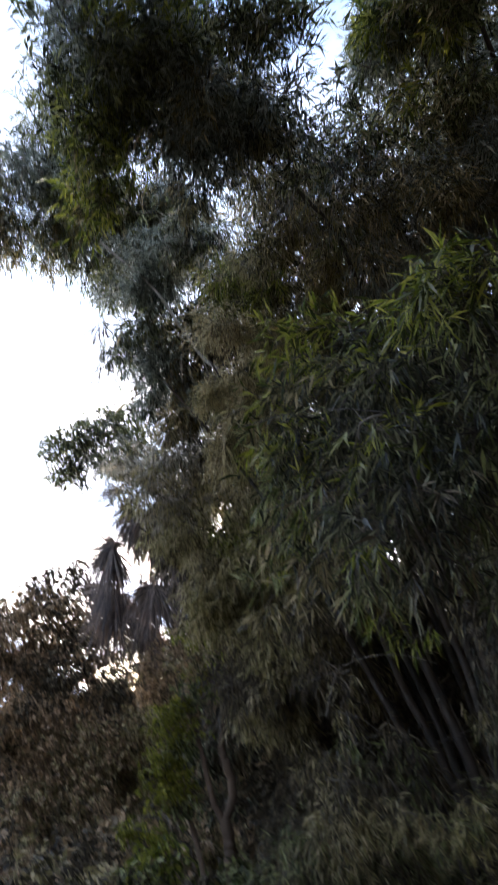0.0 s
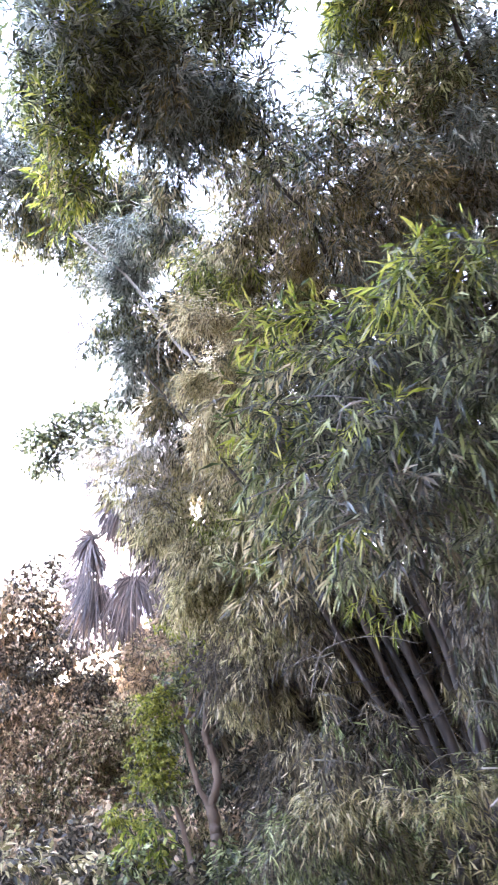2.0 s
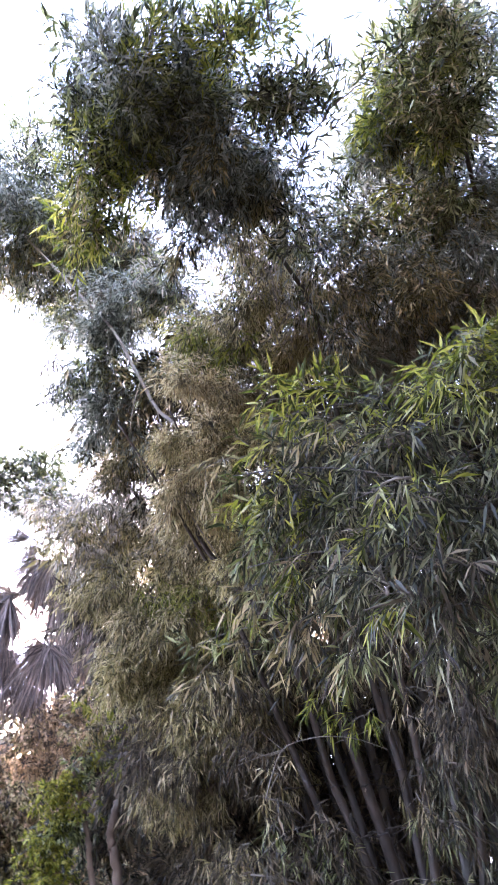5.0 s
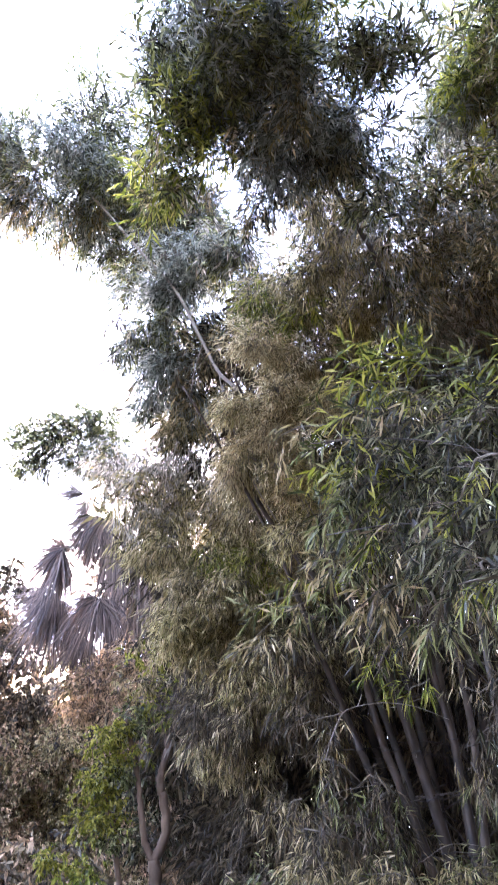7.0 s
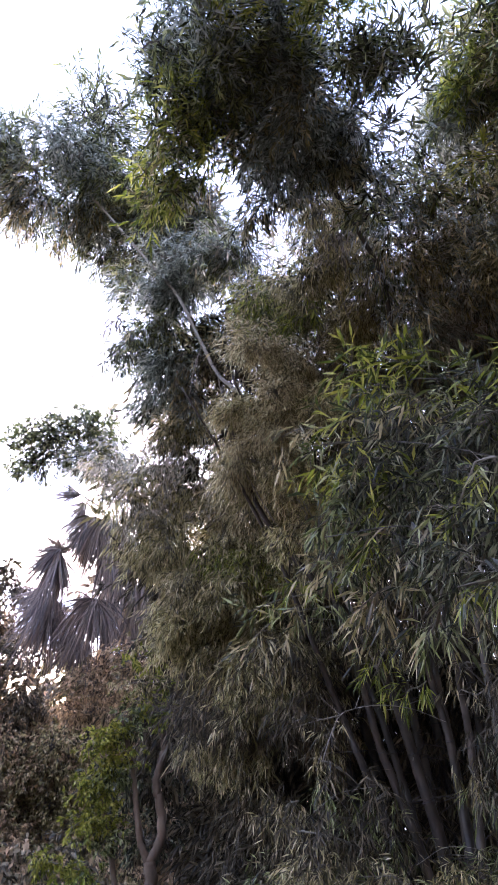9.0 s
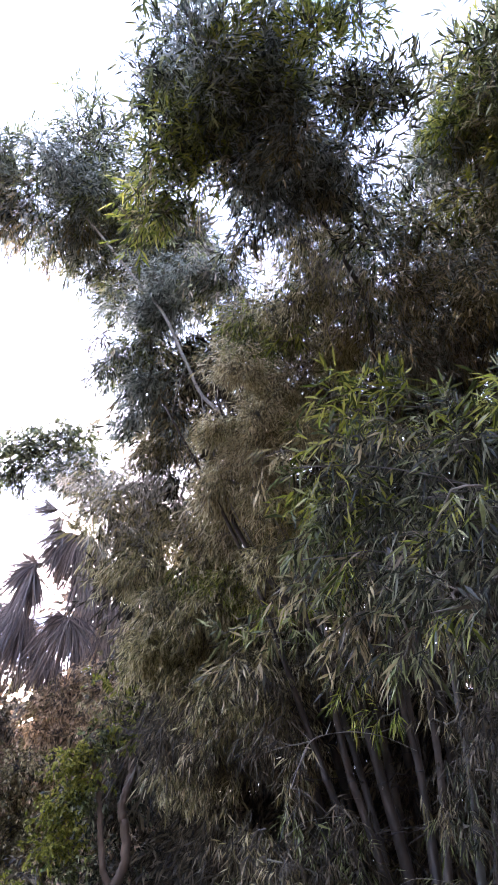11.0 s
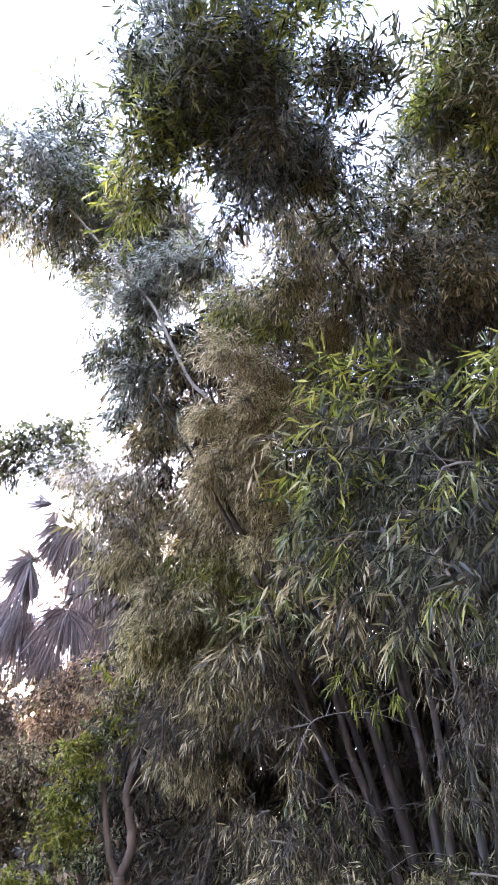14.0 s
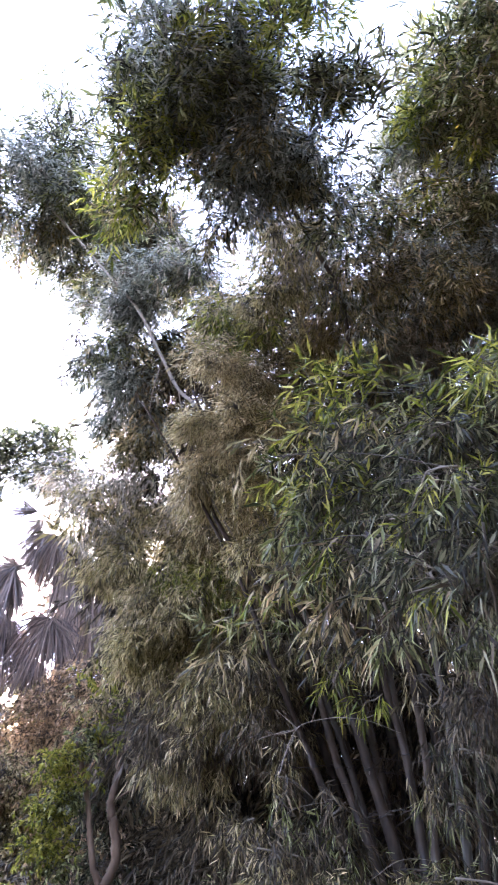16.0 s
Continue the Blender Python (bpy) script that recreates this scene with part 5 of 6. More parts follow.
bough(tall, (1.81, 4.54, 6.94), (1.63, 4.68, 6.92), 0.13, 21, 0.140, "green", 0.5, ratio=0.16)
bough(tall, (2.03, 3.38, 7.58), (1.92, 3.48, 7.57), 0.13, 24, 0.140, "lime", 0.3, ratio=0.16)
bough(tall, (1.96, 2.82, 7.86), (1.75, 2.81, 7.95), 0.13, 24, 0.140, "green", -0.2, ratio=0.16)
bough(tall, (1.57, 2.76, 8.05), (1.44, 2.64, 8.14), 0.13, 24, 0.140, "green", -0.3, ratio=0.16)
bough(tall, (1.75, 2.43, 8.09), (1.64, 2.32, 8.17), 0.13, 24, 0.140, "green", -0.3, ratio=0.16)

# fan palm against the low sun

palm = thing("fan_palm", "fan palm with grey drooping fronds on a leaning trunk", "palm", (-1.45, 14.13, 0.00))
limb(palm, "trunk", [(-1.31, 14.60, -0.05), (-1.38, 14.37, 0.90), (-1.45, 14.13, 1.84), (-1.56, 13.76, 2.94), (-1.54, 13.00, 4.02), (-1.44, 12.37, 4.61), (-1.38, 11.92, 5.11), (-1.31, 11.48, 5.78)], 0.1170, 0.0957, BARK_DARK)
fan_frond(palm, (-2.25, 10.86, 6.32), (-2.74, 10.82, 6.24), 0.71, 0.08, "palm_dry", base=(-1.32, 11.52, 5.68), spread=75)
fan_frond(palm, (-2.13, 10.93, 6.19), (-2.44, 11.01, 5.90), 0.61, 0.4, "palm_dry", base=(-1.32, 11.52, 5.68), spread=120)
fan_frond(palm, (-2.03, 10.93, 5.95), (-2.43, 11.00, 5.67), 0.76, 0.45, "palm", base=(-1.32, 11.52, 5.68), spread=130)
fan_frond(palm, (-1.92, 10.84, 5.93), (-2.08, 11.02, 5.44), 0.85, 0.6, "palm", base=(-1.32, 11.52, 5.68), spread=150)
fan_frond(palm, (-1.79, 10.85, 5.94), (-1.64, 11.05, 5.46), 0.85, 0.7, "palm", base=(-1.32, 11.52, 5.68), spread=150)
fan_frond(palm, (-1.66, 11.10, 5.90), (-1.40, 11.32, 5.33), 1.11, 0.75, "palm", base=(-1.32, 11.52, 5.68), spread=140)
fan_frond(palm, (-1.98, 11.06, 5.65), (-2.21, 11.18, 5.22), 0.68, 0.45, "palm_dry", base=(-1.32, 11.52, 5.68), spread=120)
fan_frond(palm, (-2.13, 11.13, 5.70), (-2.47, 11.14, 5.55), 0.47, 0.4, "palm_dry", base=(-1.32, 11.52, 5.68), spread=120)
fan_frond(palm, (-1.72, 11.29, 5.67), (-1.48, 11.49, 5.12), 0.82, 0.6, "palm", base=(-1.32, 11.52, 5.68), spread=120)
fan_frond(palm, (-1.42, 11.52, 5.67), (-1.18, 11.71, 5.13), 0.97, 0.6, "palm", base=(-1.32, 11.52, 5.68), spread=140)
fan_frond(palm, (-1.21, 11.66, 5.59), (-0.94, 11.84, 5.05), 1.16, 0.6, "palm_dry", base=(-1.32, 11.52, 5.68), spread=150)
fan_frond(palm, (-2.38, 10.92, 5.31), (-2.85, 10.86, 5.25), 0.67, 0.15, "palm_dry", base=(-1.32, 11.52, 5.68), spread=150)
fan_frond(palm, (-2.40, 10.92, 5.29), (-2.79, 10.99, 4.88), 0.85, 0.35, "palm", base=(-1.32, 11.52, 5.68), spread=150)
fan_frond(palm, (-2.41, 10.94, 5.24), (-2.61, 11.07, 4.73), 0.87, 0.5, "palm", base=(-1.32, 11.52, 5.68), spread=140)
fan_frond(palm, (-2.44, 11.05, 5.20), (-2.47, 11.20, 4.70), 0.67, 0.6, "palm", base=(-2.37, 10.94, 5.25), spread=120)
fan_frond(palm, (-2.33, 11.16, 4.90), (-2.11, 11.24, 4.75), 0.39, 0.4, "palm_dry", base=(-2.37, 10.94, 5.25), spread=170)
fan_frond(palm, (-2.41, 11.01, 5.33), (-2.29, 10.99, 5.45), 0.31, 0.5, "palm_dry", base=(-2.37, 10.94, 5.25), spread=150)
fan_frond(palm, (-2.47, 11.41, 4.73), (-2.88, 11.43, 4.40), 0.79, 0.3, "palm", base=(-2.37, 10.94, 5.25), spread=120)
fan_frond(palm, (-2.43, 11.53, 4.68), (-2.67, 11.63, 4.13), 1.06, 0.45, "palm", base=(-2.37, 10.94, 5.25), spread=140)
fan_frond(palm, (-2.40, 11.66, 4.58), (-2.52, 11.79, 3.99), 1.07, 0.4, "palm_dry", base=(-2.37, 10.94, 5.25), spread=120)
fan_frond(palm, (-2.42, 11.68, 4.50), (-2.35, 11.81, 3.97), 0.86, 0.4, "palm_dry", base=(-2.37, 10.94, 5.25), spread=110)
fan_frond(palm, (-2.39, 11.66, 4.62), (-2.20, 11.72, 4.45), 0.54, 0.6, "palm", base=(-2.37, 10.94, 5.25), spread=120)
fan_frond(palm, (-1.77, 11.30, 4.65), (-2.06, 11.34, 4.38), 0.75, 0.6, "palm", base=(-1.32, 11.52, 5.68), spread=150)
fan_frond(palm, (-1.73, 11.20, 4.62), (-1.82, 11.32, 4.15), 0.95, 0.6, "palm", base=(-1.32, 11.52, 5.68), spread=150)
fan_frond(palm, (-1.65, 11.21, 4.63), (-1.50, 11.33, 4.20), 0.90, 0.6, "palm", base=(-1.32, 11.52, 5.68), spread=150)
fan_frond(palm, (-1.59, 11.41, 4.68), (-1.42, 11.47, 4.48), 0.57, 0.7, "palm_dry", base=(-1.32, 11.52, 5.68), spread=120)
fan_frond(palm, (-1.90, 11.63, 4.10), (-2.09, 11.70, 3.68), 0.79, 0.4, "palm_dry", base=(-1.32, 11.52, 5.68), spread=140)
fan_frond(palm, (-1.84, 11.75, 4.07), (-1.84, 11.85, 3.53), 0.77, 0.4, "palm_dry", base=(-1.32, 11.52, 5.68), spread=110)
fan_frond(palm, (-1.07, 12.01, 5.18), (-0.81, 12.18, 4.59), 1.16, 0.6, "palm_dry", base=(-1.32, 11.52, 5.68), spread=150)
fan_frond(palm, (-1.02, 12.23, 4.78), (-0.81, 12.35, 4.27), 1.12, 0.5, "palm_dry", base=(-1.32, 11.52, 5.68), spread=150)

# small forked tree

forked = thing("small_tree", "small tree with a forked grey-brown trunk and yellow-green leaves", "tree", (-0.15, 9.90, 0.00))
limb(forked, "trunk", [(-0.27, 8.82, -0.05), (-0.31, 8.85, 0.31), (-0.34, 8.88, 0.66), (-0.36, 8.90, 0.86), (-0.41, 8.92, 1.12)], 0.0838, 0.0686, BARK)
limb(forked, "limb", [(-0.41, 8.92, 1.10), (-0.53, 8.93, 1.28), (-0.62, 8.94, 1.58), (-0.70, 8.94, 1.91), (-0.82, 8.92, 2.26), (-0.96, 8.89, 2.55)], 0.0419, 0.0229, BARK)
limb(forked, "limb", [(-0.41, 8.92, 1.10), (-0.31, 8.92, 1.38), (-0.38, 8.93, 1.71), (-0.44, 8.93, 1.90), (-0.42, 8.92, 2.12), (-0.40, 8.90, 2.32), (-0.44, 8.89, 2.54)], 0.0572, 0.0381, BARK)
limb(forked, "limb", [(-0.40, 8.90, 2.39), (-0.35, 8.88, 2.50), (-0.29, 8.87, 2.55)], 0.0267, 0.0114, BARK)
limb(forked, "limb", [(-0.47, 8.93, 1.90), (-0.30, 8.92, 2.03), (-0.11, 8.90, 2.11)], 0.0152, 0.0076, BARK)
bough(forked, (-1.30, 8.92, 2.18), (-0.94, 8.91, 2.40), 0.17, 96, 0.058, "yellow", 0.3, ratio=0.36, per=11)
bough(forked, (-1.17, 8.93, 2.00), (-0.70, 8.92, 2.21), 0.17, 102, 0.058, "yellow", 0.3, ratio=0.36, per=11)
bough(forked, (-1.13, 8.91, 2.32), (-0.92, 8.90, 2.49), 0.12, 57, 0.058, "yellow", 0.3, ratio=0.36, per=11)
bough(forked, (-1.40, 8.93, 1.71), (-1.07, 8.94, 1.88), 0.15, 74, 0.058, "yellow", 0.3, ratio=0.36, per=11)
bough(forked, (-1.11, 8.94, 1.88), (-0.83, 8.94, 1.99), 0.14, 68, 0.058, "green", 0.3, ratio=0.36, per=11)
bough(forked, (-1.33, 8.93, 1.39), (-1.04, 8.95, 1.57), 0.15, 74, 0.058, "yellow", 0.3, ratio=0.36, per=11)
bough(forked, (-1.13, 8.94, 1.32), (-0.87, 8.95, 1.50), 0.17, 79, 0.058, "yellow", 0.3, ratio=0.36, per=11)
bough(forked, (-1.70, 8.89, 1.05), (-1.18, 8.92, 1.01), 0.12, 79, 0.058, "yellow", 0.3, ratio=0.36, per=11)
bough(forked, (-1.00, 8.94, 1.17), (-0.81, 8.94, 1.34), 0.14, 68, 0.058, "green", 0.3, ratio=0.36, per=11)
bough(forked, (-0.94, 8.91, 2.37), (-0.74, 8.90, 2.45), 0.11, 51, 0.058, "green", 0.3, ratio=0.36, per=11)
bough(forked, (-1.16, 8.94, 1.65), (-0.88, 8.95, 1.72), 0.14, 51, 0.058, "yellow", 0.3, ratio=0.36, per=11)
bough(forked, (-0.99, 8.89, 2.55), (-0.68, 8.87, 2.74), 0.17, 39, 0.071, "green", 0.35, ratio=0.34, per=11)
bough(forked, (-0.82, 8.87, 2.75), (-0.47, 8.87, 2.69), 0.14, 33, 0.071, "yellow", 0.35, ratio=0.34, per=11)
bough(forked, (-0.99, 8.84, 2.93), (-0.44, 8.82, 3.02), 0.20, 60, 0.071, "olive", 0.35, ratio=0.34, per=11)
bough(forked, (-1.07, 8.80, 3.18), (-0.49, 8.77, 3.31), 0.20, 51, 0.071, "yellow", 0.35, ratio=0.34, per=11)
bough(forked, (-1.01, 8.75, 3.45), (-0.52, 8.73, 3.50), 0.18, 54, 0.071, "olive", 0.35, ratio=0.34, per=11)
bough(forked, (-0.64, 8.85, 2.90), (-0.37, 8.82, 2.96), 0.11, 21, 0.071, "lime", 0.35, ratio=0.34, per=11)
bough(forked, (-0.38, 8.87, 2.61), (-0.57, 8.90, 2.46), 0.11, 18, 0.071, "lime", 0.35, ratio=0.34, per=11)
bough(forked, (-0.71, 8.67, 3.76), (-0.43, 8.64, 3.85), 0.17, 33, 0.071, "olive", 0.35, ratio=0.34, per=11)
# dark backing behind the trunk, shade given by the leaf colour
mass(forked, [(-0.90, 9.92, 2.29), (-0.39, 9.90, 2.40), (-0.04, 9.91, 1.46), (-0.79, 9.94, 1.29)], 0.80, 4, 0.61, 0.35, 143, 0.084, ("shade", "deep", "shade"), 0.4, ratio=0.36, per=9)

# thin sapling beside it

sapling = thing("sapling", "thin pale-barked sapling with a leafy top", "tree", (-0.85, 9.90, 0.00))
limb(sapling, "trunk", [(-0.53, 8.94, -0.05), (-0.61, 8.97, 0.29), (-0.69, 8.99, 0.63), (-0.79, 9.02, 0.98), (-0.90, 9.04, 1.33), (-0.97, 9.05, 1.52), (-1.05, 9.04, 1.71)], 0.0386, 0.0231, BARK)
bough(sapling, (-1.13, 9.04, 1.71), (-1.00, 9.04, 1.89), 0.17, 33, 0.072, "yellow", 0.3, ratio=0.34, per=11)
bough(sapling, (-1.08, 8.92, 1.01), (-1.22, 8.90, 0.81), 0.18, 39, 0.071, "lime", 0.3, ratio=0.34, per=11)

# dark broad-leaved trees under the palm

broad = thing("broadleaf_tree", "dark brownish broad-leaved tree with a bluish-grey trunk", "tree", (-2.90, 14.00, 0.00))
limb(broad, "trunk", [(-1.87, 13.23, -0.05), (-1.89, 13.24, 0.16), (-1.91, 13.25, 0.37), (-1.99, 13.28, 0.97), (-2.03, 13.30, 1.53), (-1.99, 13.29, 2.04), (-2.17, 13.24, 2.64)], 0.1267, 0.0691, BARK_GREY)
limb(broad, "limb", [(-2.05, 13.49, 2.04), (-2.58, 13.40, 2.62), (-3.13, 13.24, 3.29), (-3.71, 13.00, 4.08)], 0.0702, 0.0351, BARK_DARK)
limb(broad, "limb", [(-2.09, 13.48, 2.21), (-1.99, 13.44, 2.86), (-2.06, 13.37, 3.43)], 0.0585, 0.0292, BARK_DARK)
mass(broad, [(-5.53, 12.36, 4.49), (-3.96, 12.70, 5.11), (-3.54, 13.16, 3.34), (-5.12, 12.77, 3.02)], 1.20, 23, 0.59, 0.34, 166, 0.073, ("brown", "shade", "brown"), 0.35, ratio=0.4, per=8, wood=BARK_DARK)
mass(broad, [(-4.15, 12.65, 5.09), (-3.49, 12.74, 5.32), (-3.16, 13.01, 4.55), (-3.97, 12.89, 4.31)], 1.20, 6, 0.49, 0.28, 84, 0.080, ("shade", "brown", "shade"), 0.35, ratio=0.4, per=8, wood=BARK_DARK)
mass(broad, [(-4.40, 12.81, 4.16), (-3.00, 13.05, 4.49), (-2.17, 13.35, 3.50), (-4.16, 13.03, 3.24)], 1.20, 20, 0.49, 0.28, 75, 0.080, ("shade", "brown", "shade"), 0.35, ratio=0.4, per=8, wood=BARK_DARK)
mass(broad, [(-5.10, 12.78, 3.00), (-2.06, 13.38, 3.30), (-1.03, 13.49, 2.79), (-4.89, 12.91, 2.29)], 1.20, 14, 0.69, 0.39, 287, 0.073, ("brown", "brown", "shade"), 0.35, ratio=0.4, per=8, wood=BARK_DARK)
mass(broad, [(-2.04, 11.53, 3.48), (-0.96, 11.50, 3.96), (-0.63, 11.65, 3.07), (-1.83, 11.63, 2.95)], 1.20, 7, 0.55, 0.32, 196, 0.069, ("brown", "olive", "brown"), 0.35, ratio=0.4, per=8, wood=BARK_DARK)
mass(broad, [(-4.74, 12.53, 2.22), (-0.91, 13.11, 2.62), (-0.67, 13.14, 1.83), (-4.49, 12.63, 1.44)], 1.20, 19, 0.71, 0.41, 337, 0.067, ("brown", "olive", "brown", "olive"), 0.35, ratio=0.4, per=8, wood=BARK_DARK)
mass(broad, [(-4.41, 12.44, 1.39), (-0.65, 12.94, 1.68), (-0.41, 12.87, 0.30), (-3.97, 12.47, 0.14)], 1.20, 36, 0.70, 0.40, 300, 0.066, ("brown", "olive", "brown", "olive"), 0.35, ratio=0.4, per=8, wood=BARK_DARK)
# large-leaved backing, partly in the shaded leaf colour, darkens the holes
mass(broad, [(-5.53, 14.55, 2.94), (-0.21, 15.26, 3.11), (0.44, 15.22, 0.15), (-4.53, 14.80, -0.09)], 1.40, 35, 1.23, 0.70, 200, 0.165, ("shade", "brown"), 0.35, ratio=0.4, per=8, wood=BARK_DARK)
bough(broad, (-2.30, 13.02, 4.14), (-2.44, 13.06, 3.83), 0.18, 21, 0.133, "gold", 0.5, ratio=0.4, per=8)
bough(broad, (-3.52, 12.73, 5.33), (-3.54, 12.66, 5.55), 0.15, 39, 0.093, "shade", 0.2, ratio=0.4, per=8)
bough(broad, (-3.21, 12.91, 4.93), (-3.23, 12.84, 5.15), 0.15, 39, 0.093, "shade", 0.2, ratio=0.4, per=8)
bough(broad, (-3.59, 12.79, 5.07), (-3.61, 12.73, 5.29), 0.15, 39, 0.093, "shade", 0.2, ratio=0.4, per=8)
bough(broad, (-2.93, 13.05, 4.58), (-2.94, 12.99, 4.80), 0.15, 39, 0.093, "shade", 0.2, ratio=0.4, per=8)
bough(broad, (-3.96, 12.68, 5.15), (-3.98, 12.62, 5.36), 0.15, 39, 0.093, "shade", 0.2, ratio=0.4, per=8)
bough(broad, (-4.30, 12.66, 4.93), (-4.32, 12.59, 5.14), 0.15, 39, 0.093, "shade", 0.2, ratio=0.4, per=8)

# slender tree whose one tuft stands clear of the bamboo

tuft = thing("slender_tree", "slender tree with a fine-leaved tuft standing out against the sky", "tree", (1.20, 13.00, 0.00))
bough(tuft, (-2.16, 9.64, 6.96), (-2.36, 9.47, 7.20), 0.15, 45, 0.083, "green", 0.1, ratio=0.24, per=8, wood=BARK_DARK)
bough(tuft, (-2.51, 9.61, 6.92), (-2.70, 9.49, 7.06), 0.15, 45, 0.083, "green", 0.1, ratio=0.24, per=8, wood=BARK_DARK)
bough(tuft, (-1.94, 9.63, 7.02), (-1.93, 9.49, 7.25), 0.15, 45, 0.083, "green", 0.1, ratio=0.24, per=8, wood=BARK_DARK)
bough(tuft, (-2.97, 9.63, 6.72), (-3.20, 9.52, 6.82), 0.15, 45, 0.083, "green", 0.1, ratio=0.24, per=8, wood=BARK_DARK)
bough(tuft, (-3.19, 9.69, 6.50), (-3.39, 9.63, 6.53), 0.15, 45, 0.083, "green", 0.1, ratio=0.24, per=8, wood=BARK_DARK)
bough(tuft, (-3.02, 9.84, 6.30), (-3.20, 9.87, 6.13), 0.15, 45, 0.083, "green", 0.1, ratio=0.24, per=8, wood=BARK_DARK)
mass(tuft, [(-3.03, 9.56, 6.83), (-1.87, 9.56, 7.16), (-1.53, 9.90, 6.60), (-3.09, 9.87, 6.20)], 0.60, 10, 0.44, 0.25, 46, 0.077, ("green", "deep", "mist"), 0.15, ratio=0.24, per=8, wood=BARK_DARK)
limb(tuft, "trunk", [(1.21, 11.41, -0.05), (1.10, 11.40, 0.67), (0.99, 11.39, 1.40), (0.67, 11.36, 2.90), (0.18, 11.09, 4.58), (-0.37, 10.80, 5.60), (-0.97, 10.54, 6.25), (-1.52, 10.35, 6.61), (-2.14, 10.19, 6.81), (-2.72, 10.04, 6.90)], 0.0496, 0.0149, BARK_DARK)
bough(tuft, (-2.00, 9.84, 6.64), (-2.36, 9.54, 7.08), 0.24, 142, 0.083, "mist", 0.15, ratio=0.24, per=8, wood=BARK_DARK)
bough(tuft, (-1.80, 9.91, 6.55), (-1.84, 9.65, 7.00), 0.24, 102, 0.083, "green", 0.15, ratio=0.24, per=8, wood=BARK_DARK)
bough(tuft, (-2.28, 9.78, 6.67), (-2.86, 9.56, 6.89), 0.24, 153, 0.083, "deep", 0.15, ratio=0.24, per=8, wood=BARK_DARK)
bough(tuft, (-2.47, 9.75, 6.67), (-3.25, 9.62, 6.61), 0.24, 112, 0.083, "green", 0.15, ratio=0.24, per=8, wood=BARK_DARK)
bough(tuft, (-2.53, 9.82, 6.53), (-3.01, 9.86, 6.26), 0.24, 112, 0.083, "deep", 0.15, ratio=0.24, per=8, wood=BARK_DARK)
bough(tuft, (-2.17, 9.88, 6.52), (-2.58, 9.91, 6.33), 0.24, 102, 0.083, "mist", 0.15, ratio=0.24, per=8, wood=BARK_DARK)
bough(tuft, (-2.85, 9.62, 6.79), (-2.70, 9.53, 6.98), 0.24, 66, 0.083, "green", 0.15, ratio=0.24, per=8, wood=BARK_DARK)
bough(tuft, (-1.97, 9.95, 6.44), (-2.30, 9.98, 6.29), 0.24, 76, 0.083, "mist", 0.15, ratio=0.24, per=8, wood=BARK_DARK)
bough(tuft, (-1.50, 9.99, 6.43), (-1.69, 9.84, 6.70), 0.24, 91, 0.083, "mist", 0.15, ratio=0.24, per=8, wood=BARK_DARK)
bough(tuft, (-3.07, 9.68, 6.57), (-3.39, 9.53, 6.71), 0.24, 30, 0.083, "green", 0.15, ratio=0.24, per=8, wood=BARK_DARK)
bough(tuft, (-2.22, 9.72, 6.80), (-2.14, 9.56, 7.11), 0.24, 66, 0.083, "green", 0.15, ratio=0.24, per=8, wood=BARK_DARK)
bough(tuft, (-2.81, 9.73, 6.59), (-2.91, 9.81, 6.41), 0.24, 76, 0.083, "deep", 0.15, ratio=0.24, per=8, wood=BARK_DARK)
bough(tuft, (-1.71, 9.77, 6.82), (-1.57, 9.72, 6.92), 0.24, 35, 0.083, "green", 0.15, ratio=0.24, per=8, wood=BARK_DARK)
bough(tuft, (-1.95, 9.72, 6.86), (-2.20, 9.51, 7.18), 0.24, 66, 0.083, "green", 0.15, ratio=0.24, per=8, wood=BARK_DARK)
bough(tuft, (-3.04, 9.76, 6.44), (-3.27, 9.84, 6.17), 0.24, 56, 0.083, "green", 0.15, ratio=0.24, per=8, wood=BARK_DARK)
bough(tuft, (-2.84, 9.87, 6.30), (-3.03, 9.92, 6.13), 0.24, 40, 0.083, "deep", 0.15, ratio=0.24, per=8, wood=BARK_DARK)
bough(tuft, (-2.50, 9.64, 6.87), (-2.73, 9.58, 6.90), 0.24, 51, 0.083, "mist", 0.15, ratio=0.24, per=8, wood=BARK_DARK)
bough(tuft, (-2.24, 9.92, 6.43), (-2.00, 9.99, 6.35), 0.24, 66, 0.083, "green", 0.15, ratio=0.24, per=8, wood=BARK_DARK)
bough(tuft, (-3.17, 9.61, 6.67), (-3.35, 9.53, 6.72), 0.24, 25, 0.083, "green", 0.15, ratio=0.24, per=8, wood=BARK_DARK)
limb(tuft, "limb", [(-1.50, 9.99, 6.43), (-1.94, 9.77, 6.78), (-2.26, 9.58, 7.04)], 0.0153, 0.0077, BARK_DARK)
limb(tuft, "limb", [(-2.09, 9.84, 6.62), (-2.52, 9.86, 6.45), (-3.01, 9.87, 6.24)], 0.0134, 0.0067, BARK_DARK)
limb(tuft, "limb", [(-2.37, 9.77, 6.66), (-2.68, 9.63, 6.83), (-3.09, 9.61, 6.71)], 0.0134, 0.0067, BARK_DARK)

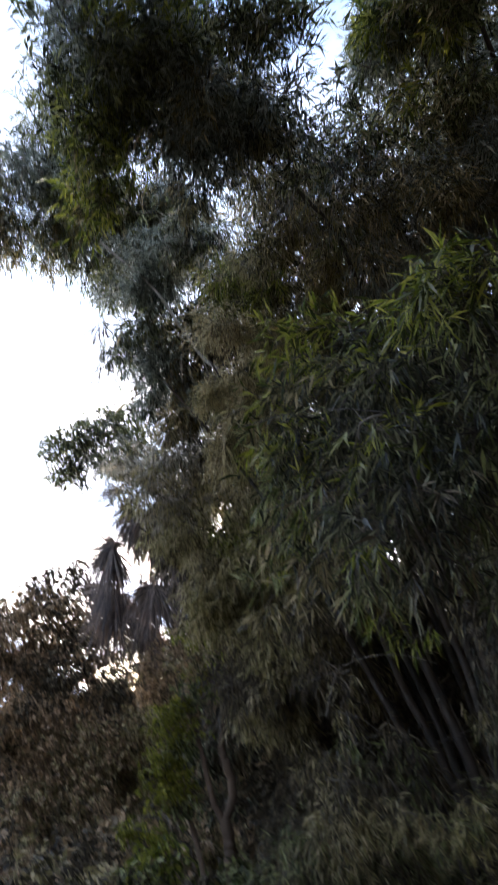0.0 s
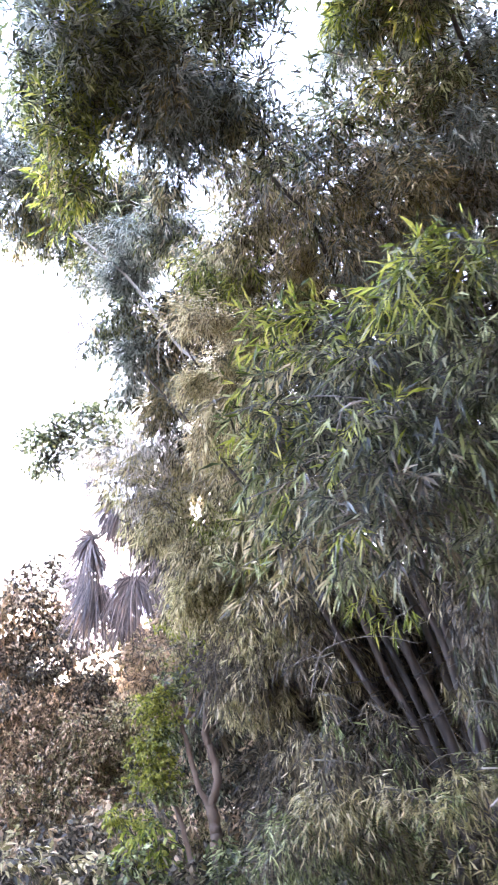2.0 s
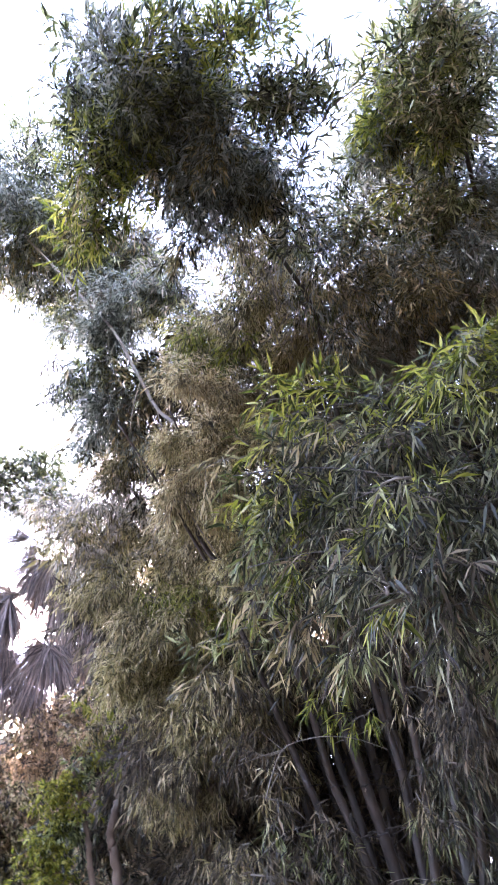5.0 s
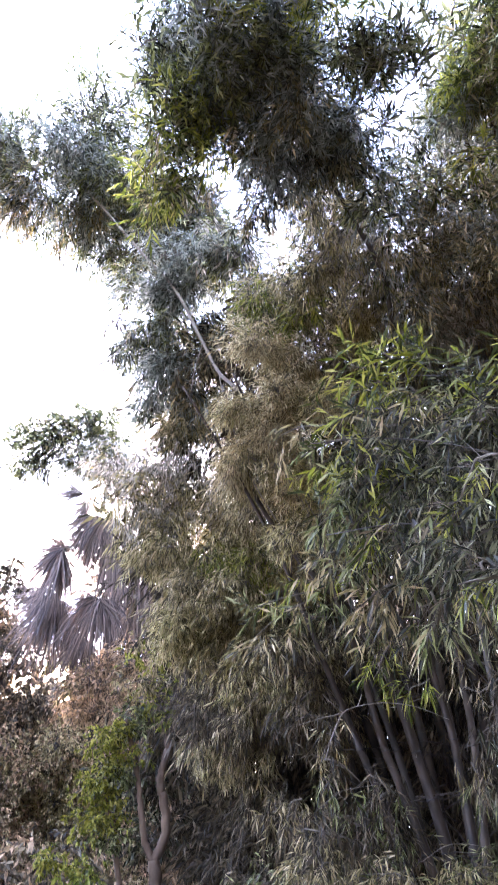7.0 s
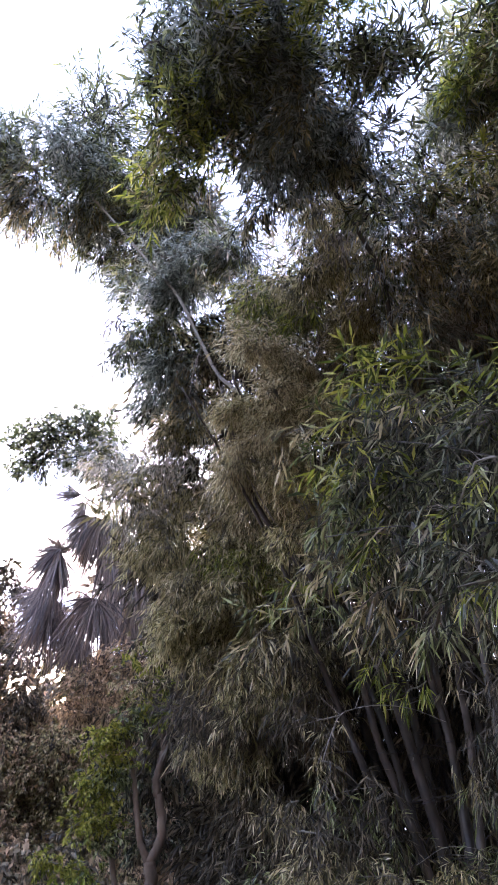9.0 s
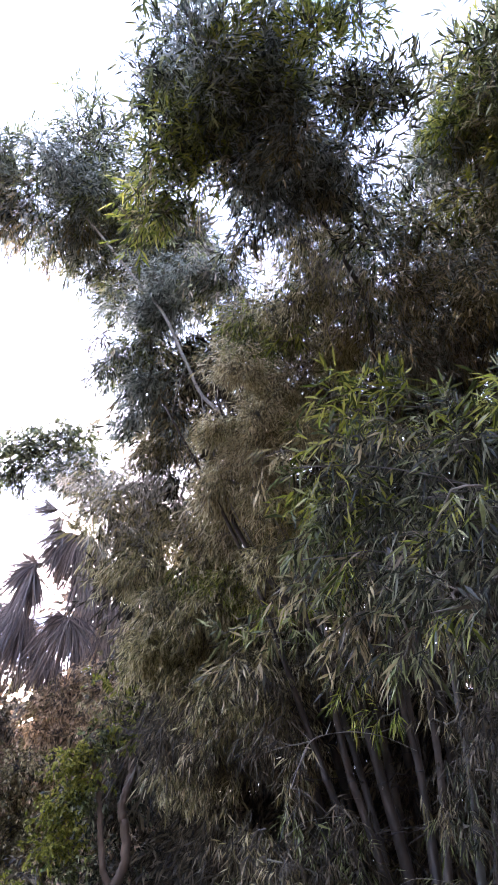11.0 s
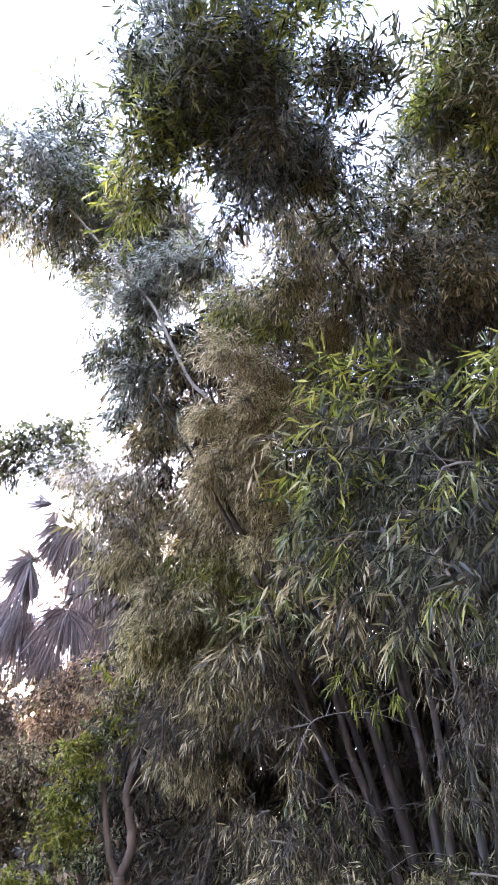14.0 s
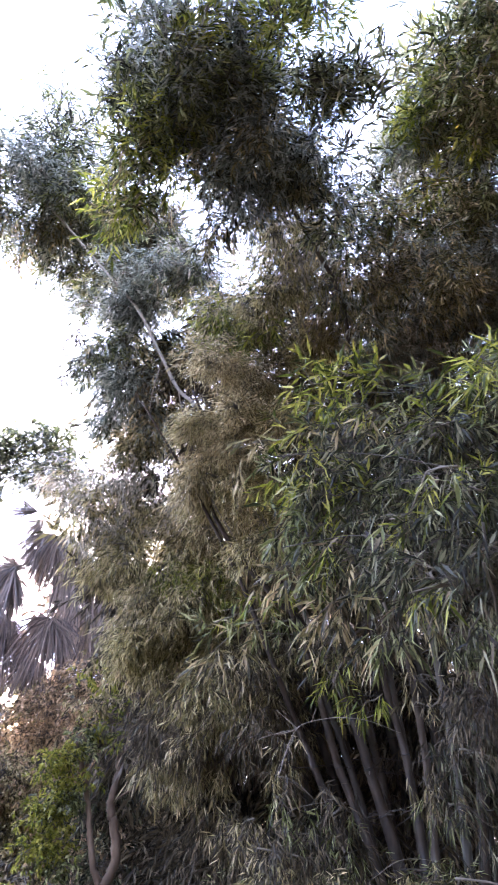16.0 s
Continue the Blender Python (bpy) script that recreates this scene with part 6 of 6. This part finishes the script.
# undergrowth
def shrub(label, x, y, height, width, mats, ratio=0.36):
    """A low shrub: three stems from one foot and a loose leafy dome."""
    ob = thing("shrub", label, "shrub", (x, y, 0.0), group="undergrowth")
    for lean in (-0.3, 0.0, 0.3):
        limb(ob, "limb", [(x, y, 0.0), (x + lean * width * 0.5, y, height * 0.5), (x + lean * width, y, height * 0.9)], 0.018, 0.006, TWIG)
    a, b = width * 0.5, width * 0.56
    mass(ob, [(x - a, y, height), (x + a, y, height), (x + b, y - 0.4, 0.1), (x - b, y - 0.4, 0.1)], 0.9, 10, height * 0.8, height * 0.38, 22 + 34 * height, 0.12, mats, 0.4, ratio=ratio, per=8)


# several shrubs mix in the shaded leaf, so their colour holds shade
shrub("low leafy shrub with dull brownish leaves", -4.20, 12.60, 1.00, 1.80, ("shade", "brown"))
shrub("low leafy shrub with dull brownish leaves", -2.70, 10.60, 0.60, 1.50, ("shade", "olive", "shade"))
shrub("low leafy shrub with dull brownish leaves", -1.70, 10.90, 1.00, 1.60, ("brown", "shade", "shade"))
shrub("low leafy shrub with bright green leaves", -1.30, 9.20, 0.60, 1.20, ("lime", "green", "shade"))
shrub("dark leafy shrub with leaves coloured as if in shade", -2.30, 8.60, 0.65, 1.70, ("shade", "olive", "shade"))
shrub("dark leafy shrub with leaves coloured as if in shade", -3.70, 9.60, 0.80, 2.00, ("shade", "brown"))
shrub("dark leafy shrub with leaves coloured as if in shade", -5.30, 11.00, 1.00, 2.20, ("shade", "brown"))
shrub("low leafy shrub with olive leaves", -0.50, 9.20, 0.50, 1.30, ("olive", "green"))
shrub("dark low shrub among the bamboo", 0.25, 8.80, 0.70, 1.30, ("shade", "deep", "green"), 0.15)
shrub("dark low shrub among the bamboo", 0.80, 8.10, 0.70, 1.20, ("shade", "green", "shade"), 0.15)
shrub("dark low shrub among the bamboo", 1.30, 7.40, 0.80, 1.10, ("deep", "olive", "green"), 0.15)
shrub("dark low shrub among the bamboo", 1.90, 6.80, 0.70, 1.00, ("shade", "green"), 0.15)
shrub("low leafy shrub with olive leaves", 2.60, 5.90, 0.90, 1.20, ("olive", "green", "gold"), 0.12)
shrub("low leafy shrub with olive leaves", 3.30, 5.40, 0.90, 1.20, ("green", "olive"), 0.12)

# thicket behind

# thicket leaves mix plain brown with the shaded leaf colour
thicket = thing("thicket_tree", "dark dense thicket tree, also copied out of view to block light", "tree", (0.29, 16.63, 0.00), group="thicket")
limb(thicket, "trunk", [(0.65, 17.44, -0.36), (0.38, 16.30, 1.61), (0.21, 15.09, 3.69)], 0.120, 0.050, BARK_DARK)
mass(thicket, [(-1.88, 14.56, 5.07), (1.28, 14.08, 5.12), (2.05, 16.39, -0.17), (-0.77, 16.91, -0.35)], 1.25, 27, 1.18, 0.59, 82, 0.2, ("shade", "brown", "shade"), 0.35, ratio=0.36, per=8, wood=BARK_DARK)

thicket = thing("thicket_tree", "dark dense thicket tree, also copied out of view to block light", "tree", (-10.07, 23.03, 0.00), group="thicket")
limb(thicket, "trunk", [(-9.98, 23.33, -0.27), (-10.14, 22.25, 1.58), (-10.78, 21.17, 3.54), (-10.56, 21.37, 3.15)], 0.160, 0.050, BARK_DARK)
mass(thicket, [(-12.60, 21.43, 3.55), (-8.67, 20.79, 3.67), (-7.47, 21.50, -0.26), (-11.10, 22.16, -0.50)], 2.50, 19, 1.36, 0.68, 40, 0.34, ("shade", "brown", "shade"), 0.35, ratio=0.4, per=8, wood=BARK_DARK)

thicket = thing("thicket_tree", "dark dense thicket tree, also copied out of view to block light", "tree", (-7.26, 24.31, 0.00), group="thicket")
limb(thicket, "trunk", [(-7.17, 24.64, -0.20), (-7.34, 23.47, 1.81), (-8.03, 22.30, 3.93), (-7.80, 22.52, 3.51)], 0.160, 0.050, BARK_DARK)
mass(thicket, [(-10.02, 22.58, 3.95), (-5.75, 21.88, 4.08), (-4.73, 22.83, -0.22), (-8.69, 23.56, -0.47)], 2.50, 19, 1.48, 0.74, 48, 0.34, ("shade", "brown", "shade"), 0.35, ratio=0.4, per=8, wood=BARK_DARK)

thicket = thing("thicket_tree", "dark dense thicket tree, also copied out of view to block light", "tree", (-3.89, 25.50, 0.00), group="thicket")
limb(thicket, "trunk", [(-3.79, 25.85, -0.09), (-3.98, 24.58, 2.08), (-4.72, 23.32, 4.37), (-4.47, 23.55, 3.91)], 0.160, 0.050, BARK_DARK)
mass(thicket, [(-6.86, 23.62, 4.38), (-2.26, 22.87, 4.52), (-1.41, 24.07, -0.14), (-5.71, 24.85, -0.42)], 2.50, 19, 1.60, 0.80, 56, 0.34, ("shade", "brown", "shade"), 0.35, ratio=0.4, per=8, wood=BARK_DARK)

thicket = thing("thicket_tree", "dark dense thicket tree, also copied out of view to block light", "tree", (0.01, 21.18, 0.00), group="thicket")
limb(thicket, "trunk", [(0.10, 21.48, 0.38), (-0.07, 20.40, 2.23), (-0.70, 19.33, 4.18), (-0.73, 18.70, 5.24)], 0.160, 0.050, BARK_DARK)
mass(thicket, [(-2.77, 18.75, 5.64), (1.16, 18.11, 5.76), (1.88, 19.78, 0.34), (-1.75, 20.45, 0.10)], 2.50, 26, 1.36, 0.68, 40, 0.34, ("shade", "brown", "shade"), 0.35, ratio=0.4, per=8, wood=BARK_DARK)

thicket = thing("thicket_tree", "dark dense thicket tree, also copied out of view to block light", "tree", (3.84, 22.28, 0.00), group="thicket")
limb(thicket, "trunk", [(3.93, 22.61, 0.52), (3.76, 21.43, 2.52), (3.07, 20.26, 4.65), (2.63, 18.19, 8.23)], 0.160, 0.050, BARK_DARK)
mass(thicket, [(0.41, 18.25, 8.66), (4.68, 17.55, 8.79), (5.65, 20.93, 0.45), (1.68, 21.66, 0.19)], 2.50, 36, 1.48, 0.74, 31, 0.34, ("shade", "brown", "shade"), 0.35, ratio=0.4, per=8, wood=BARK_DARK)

thicket = thing("thicket_tree", "dark dense thicket tree, also copied out of view to block light", "tree", (8.09, 23.30, 0.00), group="thicket")
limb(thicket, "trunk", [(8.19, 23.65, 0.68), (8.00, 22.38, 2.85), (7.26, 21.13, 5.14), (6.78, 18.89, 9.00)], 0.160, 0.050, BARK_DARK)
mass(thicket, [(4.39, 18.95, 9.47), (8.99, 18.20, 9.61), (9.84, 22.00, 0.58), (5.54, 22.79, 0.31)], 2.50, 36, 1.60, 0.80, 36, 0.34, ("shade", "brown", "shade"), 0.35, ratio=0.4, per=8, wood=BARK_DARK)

thicket = thing("thicket_tree", "dark dense thicket tree, also copied out of view to block light", "tree", (10.08, 19.34, 0.00), group="thicket")
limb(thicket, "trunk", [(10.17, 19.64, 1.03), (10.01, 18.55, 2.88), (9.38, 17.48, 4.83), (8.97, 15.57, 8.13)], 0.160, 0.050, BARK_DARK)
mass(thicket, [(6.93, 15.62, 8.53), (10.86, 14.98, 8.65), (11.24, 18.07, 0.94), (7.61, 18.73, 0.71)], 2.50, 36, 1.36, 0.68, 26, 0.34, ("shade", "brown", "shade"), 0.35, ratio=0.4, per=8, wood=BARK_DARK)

thicket = thing("thicket_tree", "dark dense thicket tree, also copied out of view to block light", "tree", (14.61, 20.30, 0.00), group="thicket")
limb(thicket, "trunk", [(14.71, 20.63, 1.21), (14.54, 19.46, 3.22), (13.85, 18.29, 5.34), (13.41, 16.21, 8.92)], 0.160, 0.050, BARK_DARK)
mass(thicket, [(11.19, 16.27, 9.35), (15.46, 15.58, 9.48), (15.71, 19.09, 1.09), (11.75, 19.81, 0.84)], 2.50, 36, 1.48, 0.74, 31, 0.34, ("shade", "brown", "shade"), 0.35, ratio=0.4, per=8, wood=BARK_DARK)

thicket = thing("thicket_tree", "dark dense thicket tree, also copied out of view to block light", "tree", (19.71, 21.17, 0.00), group="thicket")
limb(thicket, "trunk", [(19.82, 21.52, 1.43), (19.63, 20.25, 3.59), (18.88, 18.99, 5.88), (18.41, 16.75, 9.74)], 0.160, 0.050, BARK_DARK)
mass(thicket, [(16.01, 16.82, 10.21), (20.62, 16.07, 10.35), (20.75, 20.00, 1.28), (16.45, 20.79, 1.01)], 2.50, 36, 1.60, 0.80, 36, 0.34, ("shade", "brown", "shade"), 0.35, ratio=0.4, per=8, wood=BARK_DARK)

# unseen copies of a thicket tree, added around the place to block sky light
for x, y, turn, size in ((-11.5, 5.0, -100, 1.2), (-11.5, -1.0, -80, 1.2), (-10.0, -7.0, 130, 1.2), (-7.5, -8.0, 150, 1.15), (-5.5, -9.0, 160, 1.2), (-3.0, -9.5, 170, 1.15), (-1.0, -10.0, 180, 1.2), (1.0, -9.0, 185, 1.15), (3.5, -9.5, 190, 1.2), (5.5, -8.5, 205, 1.2), (8.0, -8.0, 215, 1.2), (9.5, -5.5, 232, 1.2), (11.0, -3.0, 250, 1.2), (11.5, -0.5, 262, 1.2), (13.0, 2.0, 270, 1.2), (12.0, 0.5, 270, 1.2), (14.0, 4.5, 270, 1.2), (13.5, 8.0, 275, 1.2)):
    copy_thing(thicket, pose(x, y, 0.0, 0, 0, turn) @ Matrix.Scale(size, 4))
